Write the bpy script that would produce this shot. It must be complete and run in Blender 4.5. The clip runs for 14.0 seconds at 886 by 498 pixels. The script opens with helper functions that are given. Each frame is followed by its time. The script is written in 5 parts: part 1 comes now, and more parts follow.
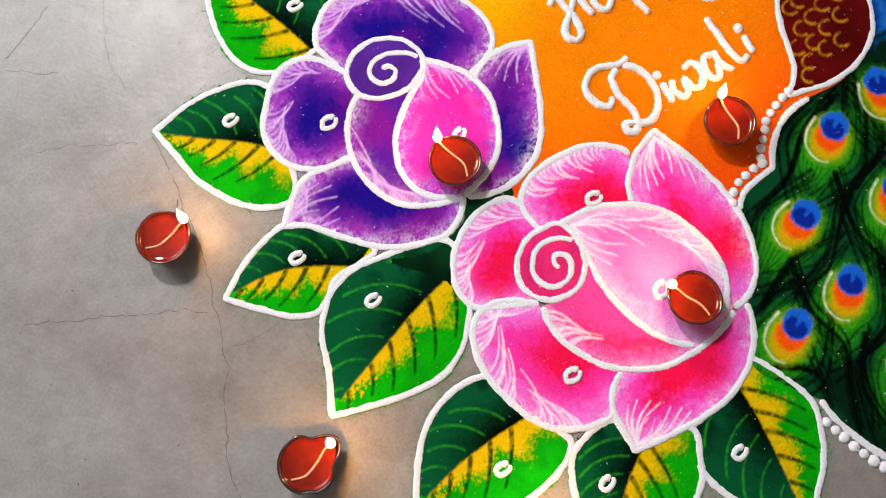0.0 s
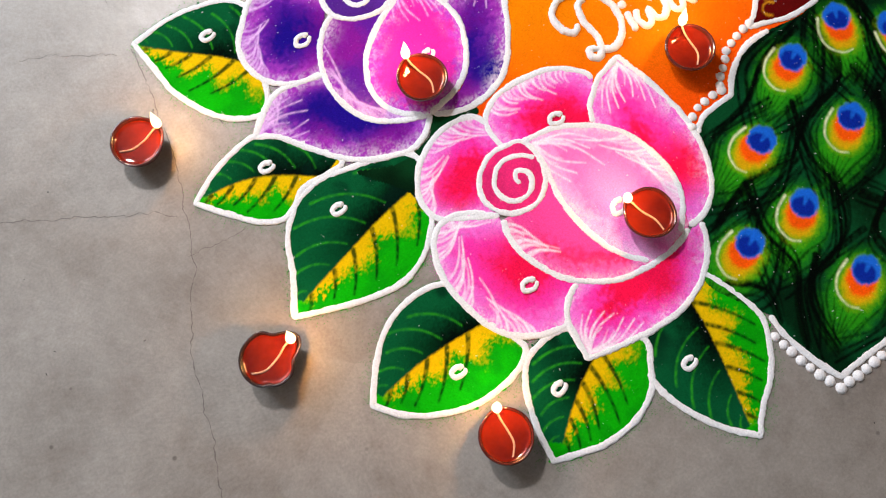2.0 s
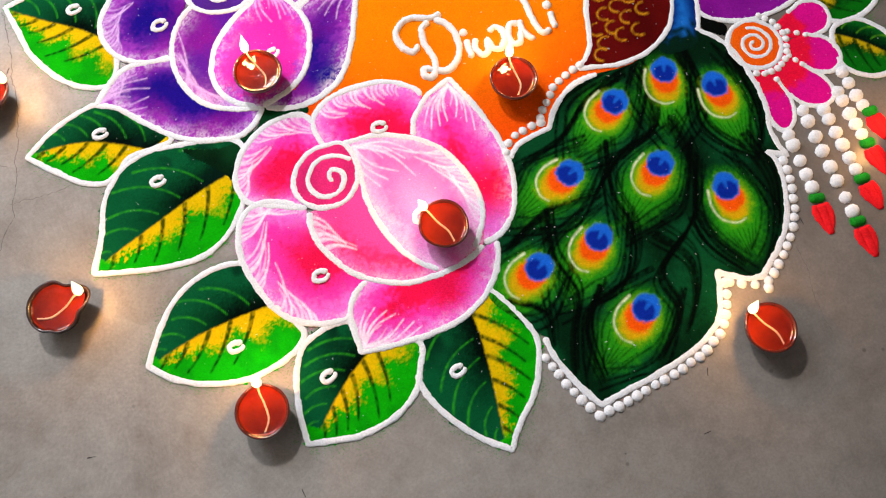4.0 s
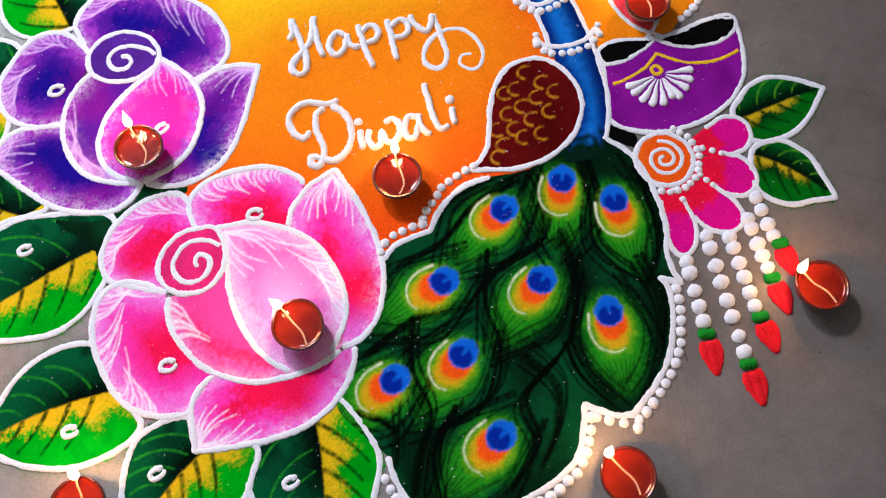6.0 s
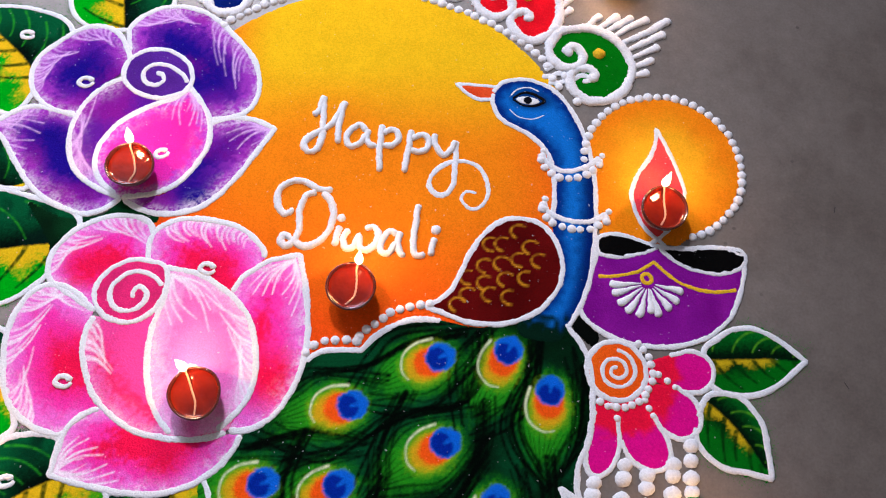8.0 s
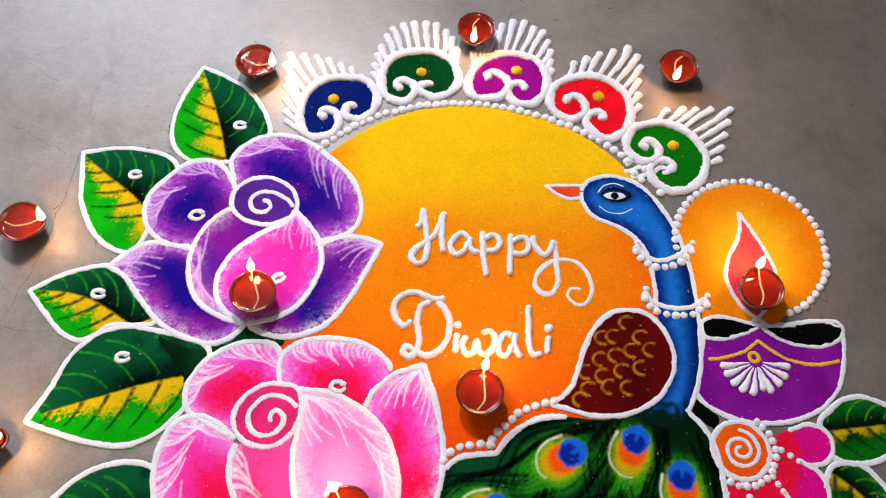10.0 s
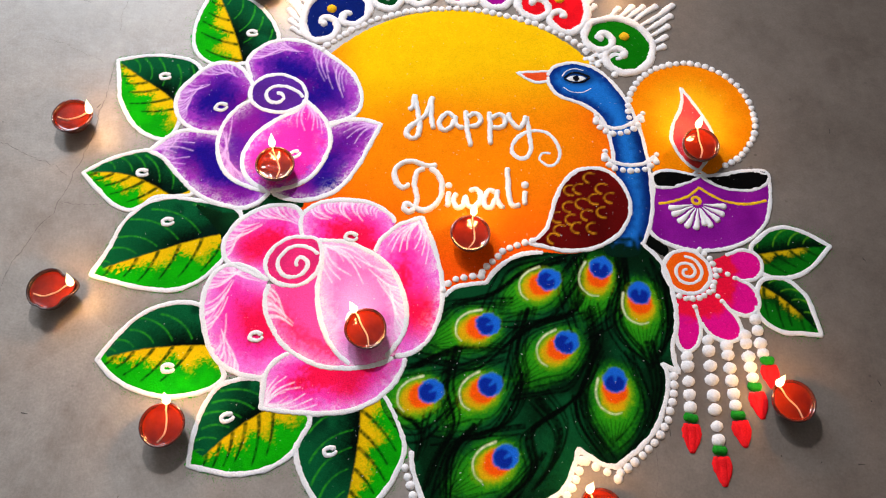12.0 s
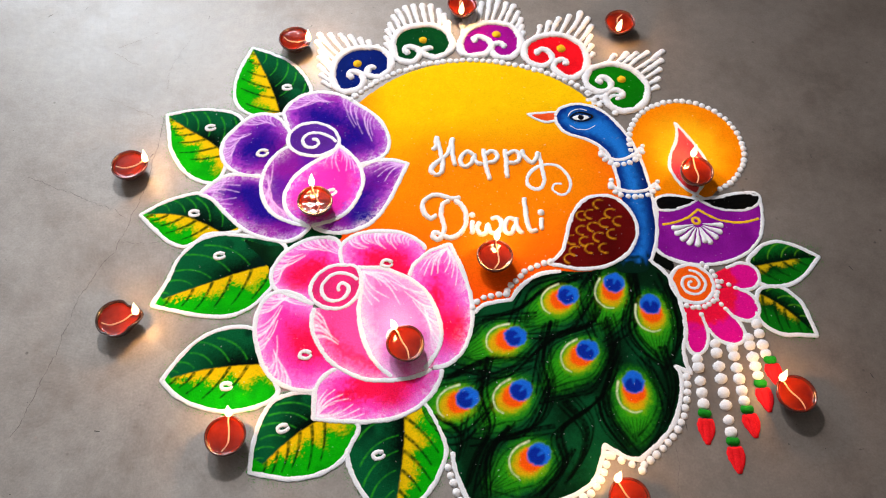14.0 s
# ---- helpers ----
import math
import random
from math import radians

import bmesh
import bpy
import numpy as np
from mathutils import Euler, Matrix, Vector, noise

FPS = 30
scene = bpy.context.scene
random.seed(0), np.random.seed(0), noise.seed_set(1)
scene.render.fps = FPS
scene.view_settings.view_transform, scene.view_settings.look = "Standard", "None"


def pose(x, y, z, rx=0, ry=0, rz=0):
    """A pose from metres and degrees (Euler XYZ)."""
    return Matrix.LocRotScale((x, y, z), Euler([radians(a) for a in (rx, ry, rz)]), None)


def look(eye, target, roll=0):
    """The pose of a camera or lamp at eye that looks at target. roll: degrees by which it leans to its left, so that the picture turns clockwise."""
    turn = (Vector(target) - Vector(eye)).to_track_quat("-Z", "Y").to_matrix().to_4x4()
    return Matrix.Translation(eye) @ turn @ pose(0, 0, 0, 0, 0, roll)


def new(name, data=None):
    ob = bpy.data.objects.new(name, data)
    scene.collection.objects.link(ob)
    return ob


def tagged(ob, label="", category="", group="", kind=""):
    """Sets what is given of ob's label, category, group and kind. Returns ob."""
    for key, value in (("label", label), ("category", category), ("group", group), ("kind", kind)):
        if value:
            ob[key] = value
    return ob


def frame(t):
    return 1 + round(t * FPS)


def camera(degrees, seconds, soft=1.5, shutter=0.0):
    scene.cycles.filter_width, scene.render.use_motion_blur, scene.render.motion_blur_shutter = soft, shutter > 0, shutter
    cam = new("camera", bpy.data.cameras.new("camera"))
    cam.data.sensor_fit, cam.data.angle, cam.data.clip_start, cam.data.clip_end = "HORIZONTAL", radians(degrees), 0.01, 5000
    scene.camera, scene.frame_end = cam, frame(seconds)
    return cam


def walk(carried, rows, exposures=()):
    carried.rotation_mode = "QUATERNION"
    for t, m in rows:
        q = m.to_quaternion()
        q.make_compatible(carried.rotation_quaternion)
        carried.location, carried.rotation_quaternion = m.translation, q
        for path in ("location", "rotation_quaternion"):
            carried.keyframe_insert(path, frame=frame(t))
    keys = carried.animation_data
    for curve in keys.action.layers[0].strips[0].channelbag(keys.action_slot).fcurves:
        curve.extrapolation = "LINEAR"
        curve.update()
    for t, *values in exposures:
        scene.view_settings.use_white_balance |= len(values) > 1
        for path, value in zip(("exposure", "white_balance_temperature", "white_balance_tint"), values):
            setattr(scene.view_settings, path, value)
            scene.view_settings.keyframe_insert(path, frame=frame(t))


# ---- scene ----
cam = camera(57.6, 14.0, 1.15)
PATH = [
    (0, (0.055, 0.016, 0.962), (0.307, 0.364, -0.991), 4.3),
    (0.5, (0.053, -0.011, 0.962), (0.319, 0.345, -0.988), 5.3),
    (1, (0.046, -0.047, 0.964), (0.318, 0.304, -0.986), 7.3),
    (1.5, (0.034, -0.084, 0.965), (0.292, 0.263, -0.987), 6.7),
    (2, (0.033, -0.116, 0.966), (0.291, 0.257, -0.982), 4.6),
    (2.5, (0.06, -0.157, 0.968), (0.318, 0.233, -0.977), 4.0),
    (3, (0.127, -0.226, 0.975), (0.361, 0.178, -0.969), 3.3),
    (3.5, (0.186, -0.277, 0.985), (0.439, 0.173, -0.948), 5.7),
    (4, (0.248, -0.314, 1.001), (0.516, 0.198, -0.914), 5.8),
    (4.2, (0.271, -0.32, 1.003), (0.551, 0.202, -0.907), 6.5),
    (6.3, (0.56, -0.286, 0.981), (0.679, 0.344, -0.914), -1.5),
    (6.5, (0.584, -0.283, 0.979), (0.698, 0.351, -0.915), 1.8),
    (7, (0.645, -0.265, 0.982), (0.706, 0.346, -0.922), 5.6),
    (7.5, (0.682, -0.234, 0.99), (0.706, 0.397, -0.908), 6.7),
    (8, (0.674, -0.187, 1.007), (0.677, 0.548, -0.853), 6.9),
    (8.5, (0.657, -0.159, 1.017), (0.636, 0.626, -0.822), 4.9),
    (8.7, (0.639, -0.143, 1.023), (0.632, 0.671, -0.804), 4.9),
    (10.8, (0.443, -0.231, 1.11), (0.482, 0.646, -0.687), 3.2),
    (11, (0.442, -0.263, 1.119), (0.482, 0.599, -0.686), 2.9),
    (11.5, (0.456, -0.35, 1.141), (0.516, 0.511, -0.663), 3.1),
    (12, (0.463, -0.434, 1.183), (0.551, 0.414, -0.626), 4.4),
    (12.5, (0.452, -0.499, 1.195), (0.527, 0.353, -0.613), 4.3),
    (13, (0.423, -0.52, 1.22), (0.529, 0.378, -0.564), 4.3),
    (13.5, (0.396, -0.524, 1.25), (0.519, 0.471, -0.48), 3.2),
    (14, (0.39, -0.552, 1.27), (0.506, 0.434, -0.466), 3.0),
]
# the film camera drifts towards a cooler, pinker balance in its middle
EXPOSURES = [(0.0, -0.17, 6450.0, 10.5), (4.2, -0.03, 6500.0, 10.0), (6.4, -0.16, 5800.0, 17.0), (8.6, -0.22, 5800.0, 17.0), (10.9, -0.14, 6450.0, 13.0), (14.0, -0.01, 6450.0, 10.5)]
walk(cam, [(t, look(eye, target, roll)) for t, eye, target, roll in PATH], EXPOSURES)

# ---- light ----
world = bpy.data.worlds.new("world")
scene.world = world
world.use_nodes = True
wn = world.node_tree.nodes
sky = wn.new("ShaderNodeTexSky")
sky.sky_type, sky.sun_disc, sky.sun_elevation, sky.sun_rotation = "NISHITA", False, radians(35), radians(200)
world.node_tree.links.new(sky.outputs[0], wn["Background"].inputs[0])
wn["Background"].inputs[1].default_value = 0.1


def area(name, eye, target, width, height, watts, colour):
    lamp = bpy.data.lights.new(name, "AREA")
    lamp.shape, lamp.size, lamp.size_y, lamp.energy, lamp.color = "RECTANGLE", width, height, watts, colour
    ob = new(name, lamp)
    ob.matrix_world = look(eye, target)
    return ob


# daylight through the window of the far wall
area("window_light_main", (-1.15, 3.08, 1.95), (-0.6, 0.0, 0.6), 1.2, 1.1, 92, (0.83, 0.915, 1.0))
# unseen key light, added without a fixture, that throws the short shadows
key = area("key_light", (0.05, 1.9, 1.95), (0.3, -0.45, 0.0), 0.22, 0.19, 20.2, (1.0, 0.965, 0.96))
key.data.spread = radians(112)


# ---- helpers of the drawing ----
def rgb(h):
    """Linear colour of a hex code."""
    v = [int(h[i:i + 2], 16) / 255 for i in (0, 2, 4)]
    return np.array([c / 12.92 if c <= 0.04045 else ((c + 0.055) / 1.055) ** 2.4 for c in v])


def lattice(x, y, cell, seed):
    """Smooth value noise from 0 to 1."""
    gx, gy = x / cell, y / cell
    ix, iy = np.floor(gx), np.floor(gy)
    fx, fy = gx - ix, gy - iy
    fx, fy = fx * fx * (3 - 2 * fx), fy * fy * (3 - 2 * fy)

    def h(a, b):
        s = np.sin(a * 127.1 + b * 311.7 + seed * 74.7) * 43758.5453
        return s - np.floor(s)
    return ((h(ix, iy) * (1 - fx) + h(ix + 1, iy) * fx) * (1 - fy) + (h(ix, iy + 1) * (1 - fx) + h(ix + 1, iy + 1) * fx) * fy)


def smooth(a, b, v):
    t = np.clip((v - a) / (b - a), 0, 1)
    return t * t * (3 - 2 * t)


def spline(pts, closed=False, step=0.003, corners=()):
    """Centripetal curve through control points, resampled evenly; it breaks at the corners."""
    p = np.array(pts, float)
    n = len(p)
    out = []
    for i in range(n if closed else n - 1):
        def at(k):
            return p[k % n] if closed else p[min(max(k, 0), n - 1)]
        b, c = at(i), at(i + 1)
        a = 2 * b - c if i in corners else at(i - 1)
        d = 2 * c - b if (i + 1) % n in corners else at(i + 2)
        m1, m2 = (c - a) / 2, (d - b) / 2
        ln = np.linalg.norm(c - b) + 1e-9
        for m in (m1, m2):
            k = np.linalg.norm(m)
            if k > 1.3 * ln:
                m *= 1.3 * ln / k
        steps = max(2, int(ln / step))
        for t in np.arange(steps) / steps:
            out.append((2 * t**3 - 3 * t**2 + 1) * b + (t**3 - 2 * t**2 + t) * m1 + (3 * t**2 - 2 * t**3) * c + (t**3 - t**2) * m2)
    if not closed:
        out.append(p[-1])
    return np.array(out)


def edge_distance(x, y, line, closed=True):
    """Distance of points to a polyline, and how far along it (0 to 1) the nearest place lies."""
    best, along = np.full(len(x), 9.0), np.zeros(len(x))
    a = line if closed else line[:-1]
    b = np.roll(line, -1, 0) if closed else line[1:]
    for i in range(len(a)):
        dx, dy = b[i] - a[i]
        t = np.clip(((x - a[i, 0]) * dx + (y - a[i, 1]) * dy) / (dx * dx + dy * dy + 1e-12), 0, 1)
        d = np.hypot(x - a[i, 0] - t * dx, y - a[i, 1] - t * dy)
        near = d < best
        best[near], along[near] = d[near], ((i + t) / len(a))[near]
    return best, along


def inside(x, y, poly):
    odd = np.zeros(len(x), bool)
    b = np.roll(poly, -1, 0)
    for (x0, y0), (x1, y1) in zip(poly, b):
        if y0 != y1:
            odd ^= ((y0 > y) != (y1 > y)) & (x < (x1 - x0) * (y - y0) / (y1 - y0) + x0)
    return odd


def mesh_object(name, verts, faces, material, parent=None, label="", shade=True, colours=None):
    me = bpy.data.meshes.new(name)
    me.from_pydata([tuple(v) for v in verts], [], [tuple(f) for f in faces])
    if colours is not None:
        attribute = me.attributes.new("pigment", "FLOAT_COLOR", "POINT")
        attribute.data.foreach_set("color", np.c_[colours, np.ones(len(colours))].astype(np.float32).ravel())
    me.materials.append(material)
    if shade:
        me.polygons.foreach_set("use_smooth", np.ones(len(me.polygons), bool))
    ob = new(name, me)
    if parent:
        ob.parent = parent
    if label:
        ob["label"] = label
    return ob


def thing(name, label, category, group="", kind=""):
    return tagged(new(name), label, category, group, kind)


def powder(name, outline, paint, parent, level=1.5, cell=0.0028, label="", feather=0.0):
    """A bed of coloured powder inside an outline, a few millimetres deep. level: its height in mm. paint: colour by x, y."""
    line = np.array(outline)
    lo, hi = line.min(0) - 2 * cell, line.max(0) + 2 * cell
    nx, ny = int((hi[0] - lo[0]) / cell) + 2, int((hi[1] - lo[1]) / cell) + 2
    gx, gy = np.meshgrid(lo[0] + np.arange(nx) * cell, lo[1] + np.arange(ny) * cell)
    gx, gy = gx.ravel(), gy.ravel()
    ins = inside(gx, gy, line)
    cells = np.array([j * nx + i for j in range(ny - 1) for i in range(nx - 1)])
    quads = np.c_[cells, cells + 1, cells + nx + 1, cells + nx]
    quads = quads[ins[quads].sum(1) >= 2]
    used = np.unique(quads)
    index = np.zeros(nx * ny, int)
    index[used] = np.arange(len(used))
    x, y, i2 = gx[used], gy[used], ins[used]
    z = level * 0.001 + 0.0005 * (lattice(x, y, 0.006, 3) - 0.5)
    if (~i2).any():
        o = ~i2
        best = np.full(o.sum(), 9.0)
        px, py = x[o].copy(), y[o].copy()
        qx, qy = px.copy(), py.copy()
        for a, b in zip(line, np.roll(line, -1, 0)):
            d = b - a
            t = np.clip(((px - a[0]) * d[0] + (py - a[1]) * d[1]) / (d @ d + 1e-12), 0, 1)
            cx, cy = a[0] + t * d[0], a[1] + t * d[1]
            r = np.hypot(px - cx, py - cy)
            near = r < best
            best[near], qx[near], qy[near] = r[near], cx[near], cy[near]
        if feather:
            k = feather * (lattice(qx, qy, 0.004, 8) - 0.3)
            qx, qy = qx + (px - qx) / (best + 1e-6) * k, qy + (py - qy) / (best + 1e-6) * k
        x[o], y[o] = qx, qy
        z[o] = level * 0.001 - 0.0008
    return mesh_object(name, np.c_[x, y, z], index[quads], pigment, parent, label, colours=np.clip(paint(x, y), 0, 1))


def spill(line, paint, parent, count, seed, reach=0.006):
    """Loose grains of coloured powder that lie scattered outside an outline."""
    rng = np.random.default_rng(seed)
    p = np.array(line)
    i = rng.integers(0, len(p) - 1, count)
    d = p[i + 1] - p[i]
    q = p[i] + d * rng.random((count, 1))
    nor = np.c_[-d[:, 1], d[:, 0]] / (np.linalg.norm(d, axis=1)[:, None] + 1e-9)
    probe = q + nor * 0.004
    nor[inside(probe[:, 0], probe[:, 1], p)] *= -1
    patch = lattice(q[:, 0], q[:, 1], 0.03, seed)
    q = q + nor * (0.003 + np.abs(rng.normal(0, reach, count)) * (0.3 + 1.4 * patch))[:, None]
    tone = paint(q[:, 0], q[:, 1])
    r, turn = rng.uniform(0.00035, 0.0008, count), rng.uniform(0, 6.3, count)
    ring = [np.c_[q[:, 0] + r * np.cos(turn + a), q[:, 1] + r * np.sin(turn + a), np.full(count, 0.0001)] for a in (0, 2.1, 4.2)]
    verts = np.stack(ring + [np.c_[q, r * 0.9]], 1).reshape(-1, 3)
    k = np.arange(count)[:, None] * 4
    faces = np.concatenate([k + f for f in ((0, 1, 3), (1, 2, 3), (2, 0, 3))])
    return mesh_object("spilt_powder", verts, faces.tolist(), pigment, parent, "loose grains of powder", shade=False, colours=np.clip(np.repeat(tone, 4, 0), 0, 1))


def resample(line, step, closed=False):
    p = np.array(line, float)
    if closed:
        p = np.r_[p, p[:1]]
    s = np.r_[0, np.cumsum(np.linalg.norm(np.diff(p, axis=0), axis=1))]
    n = max(4, int(s[-1] / step))
    at = np.linspace(0, s[-1], n + 1)
    if closed:
        at = at[:-1]
    return np.c_[np.interp(at, s, p[:, 0]), np.interp(at, s, p[:, 1])]


def ridge(name, line, width, material, parent, label="", closed=False, height=0.14, base=0.0005, taper=(1, 1), seed=0, rough=0.26):
    """A line of poured powder: a low rounded ridge of uneven width with crumbly edges along a curve."""
    p = resample(line, 0.0017, closed)
    n = len(p)
    d = np.roll(p, -1, 0) - np.roll(p, 1, 0) if closed else np.gradient(p, axis=0)
    d /= np.linalg.norm(d, axis=1)[:, None] + 1e-9
    nor = np.c_[-d[:, 1], d[:, 0]]
    grow = taper[0] + (taper[1] - taper[0]) * np.linspace(0, 1, n)
    if not closed:
        k = np.minimum(np.arange(n), np.arange(n)[::-1]) * 0.0017
        reach = 0.45 * width * np.where(np.arange(n) < n / 2, taper[0], taper[1])
        grow = grow * np.sqrt(np.clip(1 - (1 - np.clip(k / reach, 0, 1)) ** 2, 0.02, 1))
    arc, row = np.arange(n) * 0.0017, np.full(n, seed * 0.37)
    verts = []
    top = width * height * grow * (0.85 + 0.3 * lattice(arc, row, 0.009, 4))
    for u, v in ((-1, 0), (-0.88, 0.5), (-0.55, 0.88), (0, 1), (0.55, 0.88), (0.88, 0.5), (1, 0)):
        side = 1 if u < 0 else 2
        w = 0.5 * width * grow * (1 + rough * 1.5 * (lattice(arc, row, 0.013, side) - 0.5) + (rough * 1.25 * (lattice(arc, row, 0.0021, side + 4) - 0.5) if abs(u) > 0.8 else 0))
        crumbs = 1 + 0.24 * (lattice(arc, row + u, 0.0019, 9) - 0.5)
        verts.append(np.c_[p + nor * (w * u)[:, None], base + top * v * crumbs])
    v = np.concatenate(verts)
    faces = []
    for i in range(n if closed else n - 1):
        j = (i + 1) % n
        for k in range(6):
            faces.append((k * n + i, k * n + j, (k + 1) * n + j, (k + 1) * n + i))
    return mesh_object(name, v, faces, material, parent, label)


bead_meshes = []


def bead(x, y, size, parent, base=0.0, name="bead", stretch=1.0, turn=0.0):
    """A round dot of white powder; the dots share a few meshes."""
    if not bead_meshes:
        for k in range(4):
            rng = np.random.default_rng(k)
            verts, faces, rows, cols = [], [], 4, 10
            for r in range(rows):
                a = r / rows * math.pi / 2
                for c in range(cols):
                    b = c / cols * 2 * math.pi
                    w = math.cos(a) * (1 + 0.08 * rng.uniform(-1, 1))
                    verts.append((w * math.cos(b), w * math.sin(b), 0.95 * math.sin(a)))
            verts.append((0.05, 0, 1.0))
            for r in range(rows - 1):
                for c in range(cols):
                    faces.append((r * cols + c, r * cols + (c + 1) % cols, (r + 1) * cols + (c + 1) % cols, (r + 1) * cols + c))
            for c in range(cols):
                faces.append(((rows - 1) * cols + c, (rows - 1) * cols + (c + 1) % cols, rows * cols))
            me = bpy.data.meshes.new("bead")
            me.from_pydata(verts, [], faces)
            me.polygons.foreach_set("use_smooth", np.ones(len(faces), bool))
            me.materials.append(white)
            bead_meshes.append(me)
    ob = new(name, bead_meshes[random.randrange(4)])
    ob.parent = parent
    r = size / 2 * random.uniform(0.9, 1.1)
    ob.location, ob.scale = (x, y, base), (r * stretch, r, r * 0.62)
    ob.rotation_euler = (0, 0, turn if stretch != 1 else random.uniform(0, 6))
    return ob


def bead_row(line, size, parent, gap=1.0, base=0.0, grow=(1, 1)):
    """Beads side by side along a curve."""
    p = np.array(line)
    s = np.r_[0, np.cumsum(np.linalg.norm(np.diff(p, axis=0), axis=1))]
    count = max(2, int(s[-1] / (size * gap)) + 1)
    for k in range(count):
        a = s[-1] * k / (count - 1)
        f = grow[0] + (grow[1] - grow[0]) * k / (count - 1)
        bead(np.interp(a, s, p[:, 0]) + random.gauss(0, 0.0006), np.interp(a, s, p[:, 1]) + random.gauss(0, 0.0006), size * f, parent, base)


def mix(a, b, k):
    return a * (1 - k[:, None]) + b * k[:, None]


def brush(x, y, line, w0, w1, soft=0.0015, seed=0, grain=0.5):
    """Mask of a finger stroke of powder that runs from width w0 to w1, broken up by grain."""
    d, s = edge_distance(x, y, np.array(line), False)
    w = (w0 + (w1 - w0) * s) / 2
    k = 1 - smooth(w - soft, w + soft, d)
    return k * (1 - grain + grain * smooth(0.25, 0.6, lattice(x, y, 0.0042, 11 + seed)))


# ---- materials ----
def material(name):
    m = bpy.data.materials.new(name)
    m.use_nodes = True
    return m, m.node_tree.nodes, m.node_tree.links, m.node_tree.nodes["Principled BSDF"]


def noise_node(n, l, scale, detail=4, rough=0.6, coords=None):
    t = n.new("ShaderNodeTexNoise")
    t.inputs["Scale"].default_value, t.inputs["Detail"].default_value, t.inputs["Roughness"].default_value = scale, detail, rough
    if coords:
        l.new(coords, t.inputs["Vector"])
    return t


def ramp(n, l, source, stops):
    r = n.new("ShaderNodeValToRGB")
    while len(r.color_ramp.elements) < len(stops):
        r.color_ramp.elements.new(0.5)
    for e, (at, c) in zip(r.color_ramp.elements, stops):
        e.position, e.color = at, (*c, 1)
    l.new(source, r.inputs[0])
    return r


def mixer(n, l, kind, a, b, factor=1.0):
    m = n.new("ShaderNodeMix")
    m.data_type, m.blend_type = "RGBA", kind
    for socket, value in ((m.inputs[0], factor), (m.inputs[6], a), (m.inputs[7], b)):
        if isinstance(value, bpy.types.NodeSocket):
            l.new(value, socket)
        else:
            socket.default_value = value if isinstance(value, float) else (*value, 1)
    return m.outputs[2]


def bump(n, l, source, strength, distance, target):
    b = n.new("ShaderNodeBump")
    b.inputs["Strength"].default_value, b.inputs["Distance"].default_value = strength, distance
    l.new(source, b.inputs["Height"])
    l.new(b.outputs[0], target.inputs["Normal"])


def powder_material(name, colour=None, grain=0.25, specks=True):
    m, n, l, p = material(name)
    co = n.new("ShaderNodeNewGeometry").outputs["Position"]
    if colour is None:
        a = n.new("ShaderNodeAttribute")
        a.attribute_name = "pigment"
        base = a.outputs["Color"]
    else:
        base = n.new("ShaderNodeRGB").outputs[0]
        base.default_value = (*colour, 1)
    fine = noise_node(n, l, 420, 2, 0.7, co)
    wide = noise_node(n, l, 28, 3, 0.6, co)
    lo, hi = 1 - grain * 1.4, 1 + grain
    c = mixer(n, l, "MULTIPLY", base, ramp(n, l, fine.outputs[0], [(0.3, (lo,) * 3), (0.7, (hi,) * 3)]).outputs[0])
    c = mixer(n, l, "MULTIPLY", c, ramp(n, l, wide.outputs[0], [(0.3, (0.95,) * 3), (0.7, (1.04,) * 3)]).outputs[0])
    if specks:
        dots = noise_node(n, l, 210, 1, 0.5, co)
        c = mixer(n, l, "MIX", c, (0.8, 0.8, 0.82), ramp(n, l, dots.outputs[0], [(0.752, (0, 0, 0)), (0.81, (0.42,) * 3)]).outputs[0])
    l.new(c, p.inputs["Base Color"])
    p.inputs["Roughness"].default_value = 0.95
    p.inputs["Specular IOR Level"].default_value = 0.03
    bump(n, l, fine.outputs[0], 0.7, 0.0014, p)
    return m


pigment = powder_material("coloured_powder", None, 0.105)
white = powder_material("white_powder", (0.84, 0.84, 0.87), 0.10, False)
black = powder_material("black_powder", (0.006, 0.006, 0.007), 0.3)
gold = powder_material("yellow_powder", (0.85, 0.50, 0.02), 0.2, False)
red_powder = powder_material("red_powder", (0.86, 0.016, 0.022), 0.1, False)
green_powder = powder_material("green_powder", (0.015, 0.26, 0.02), 0.25, False)


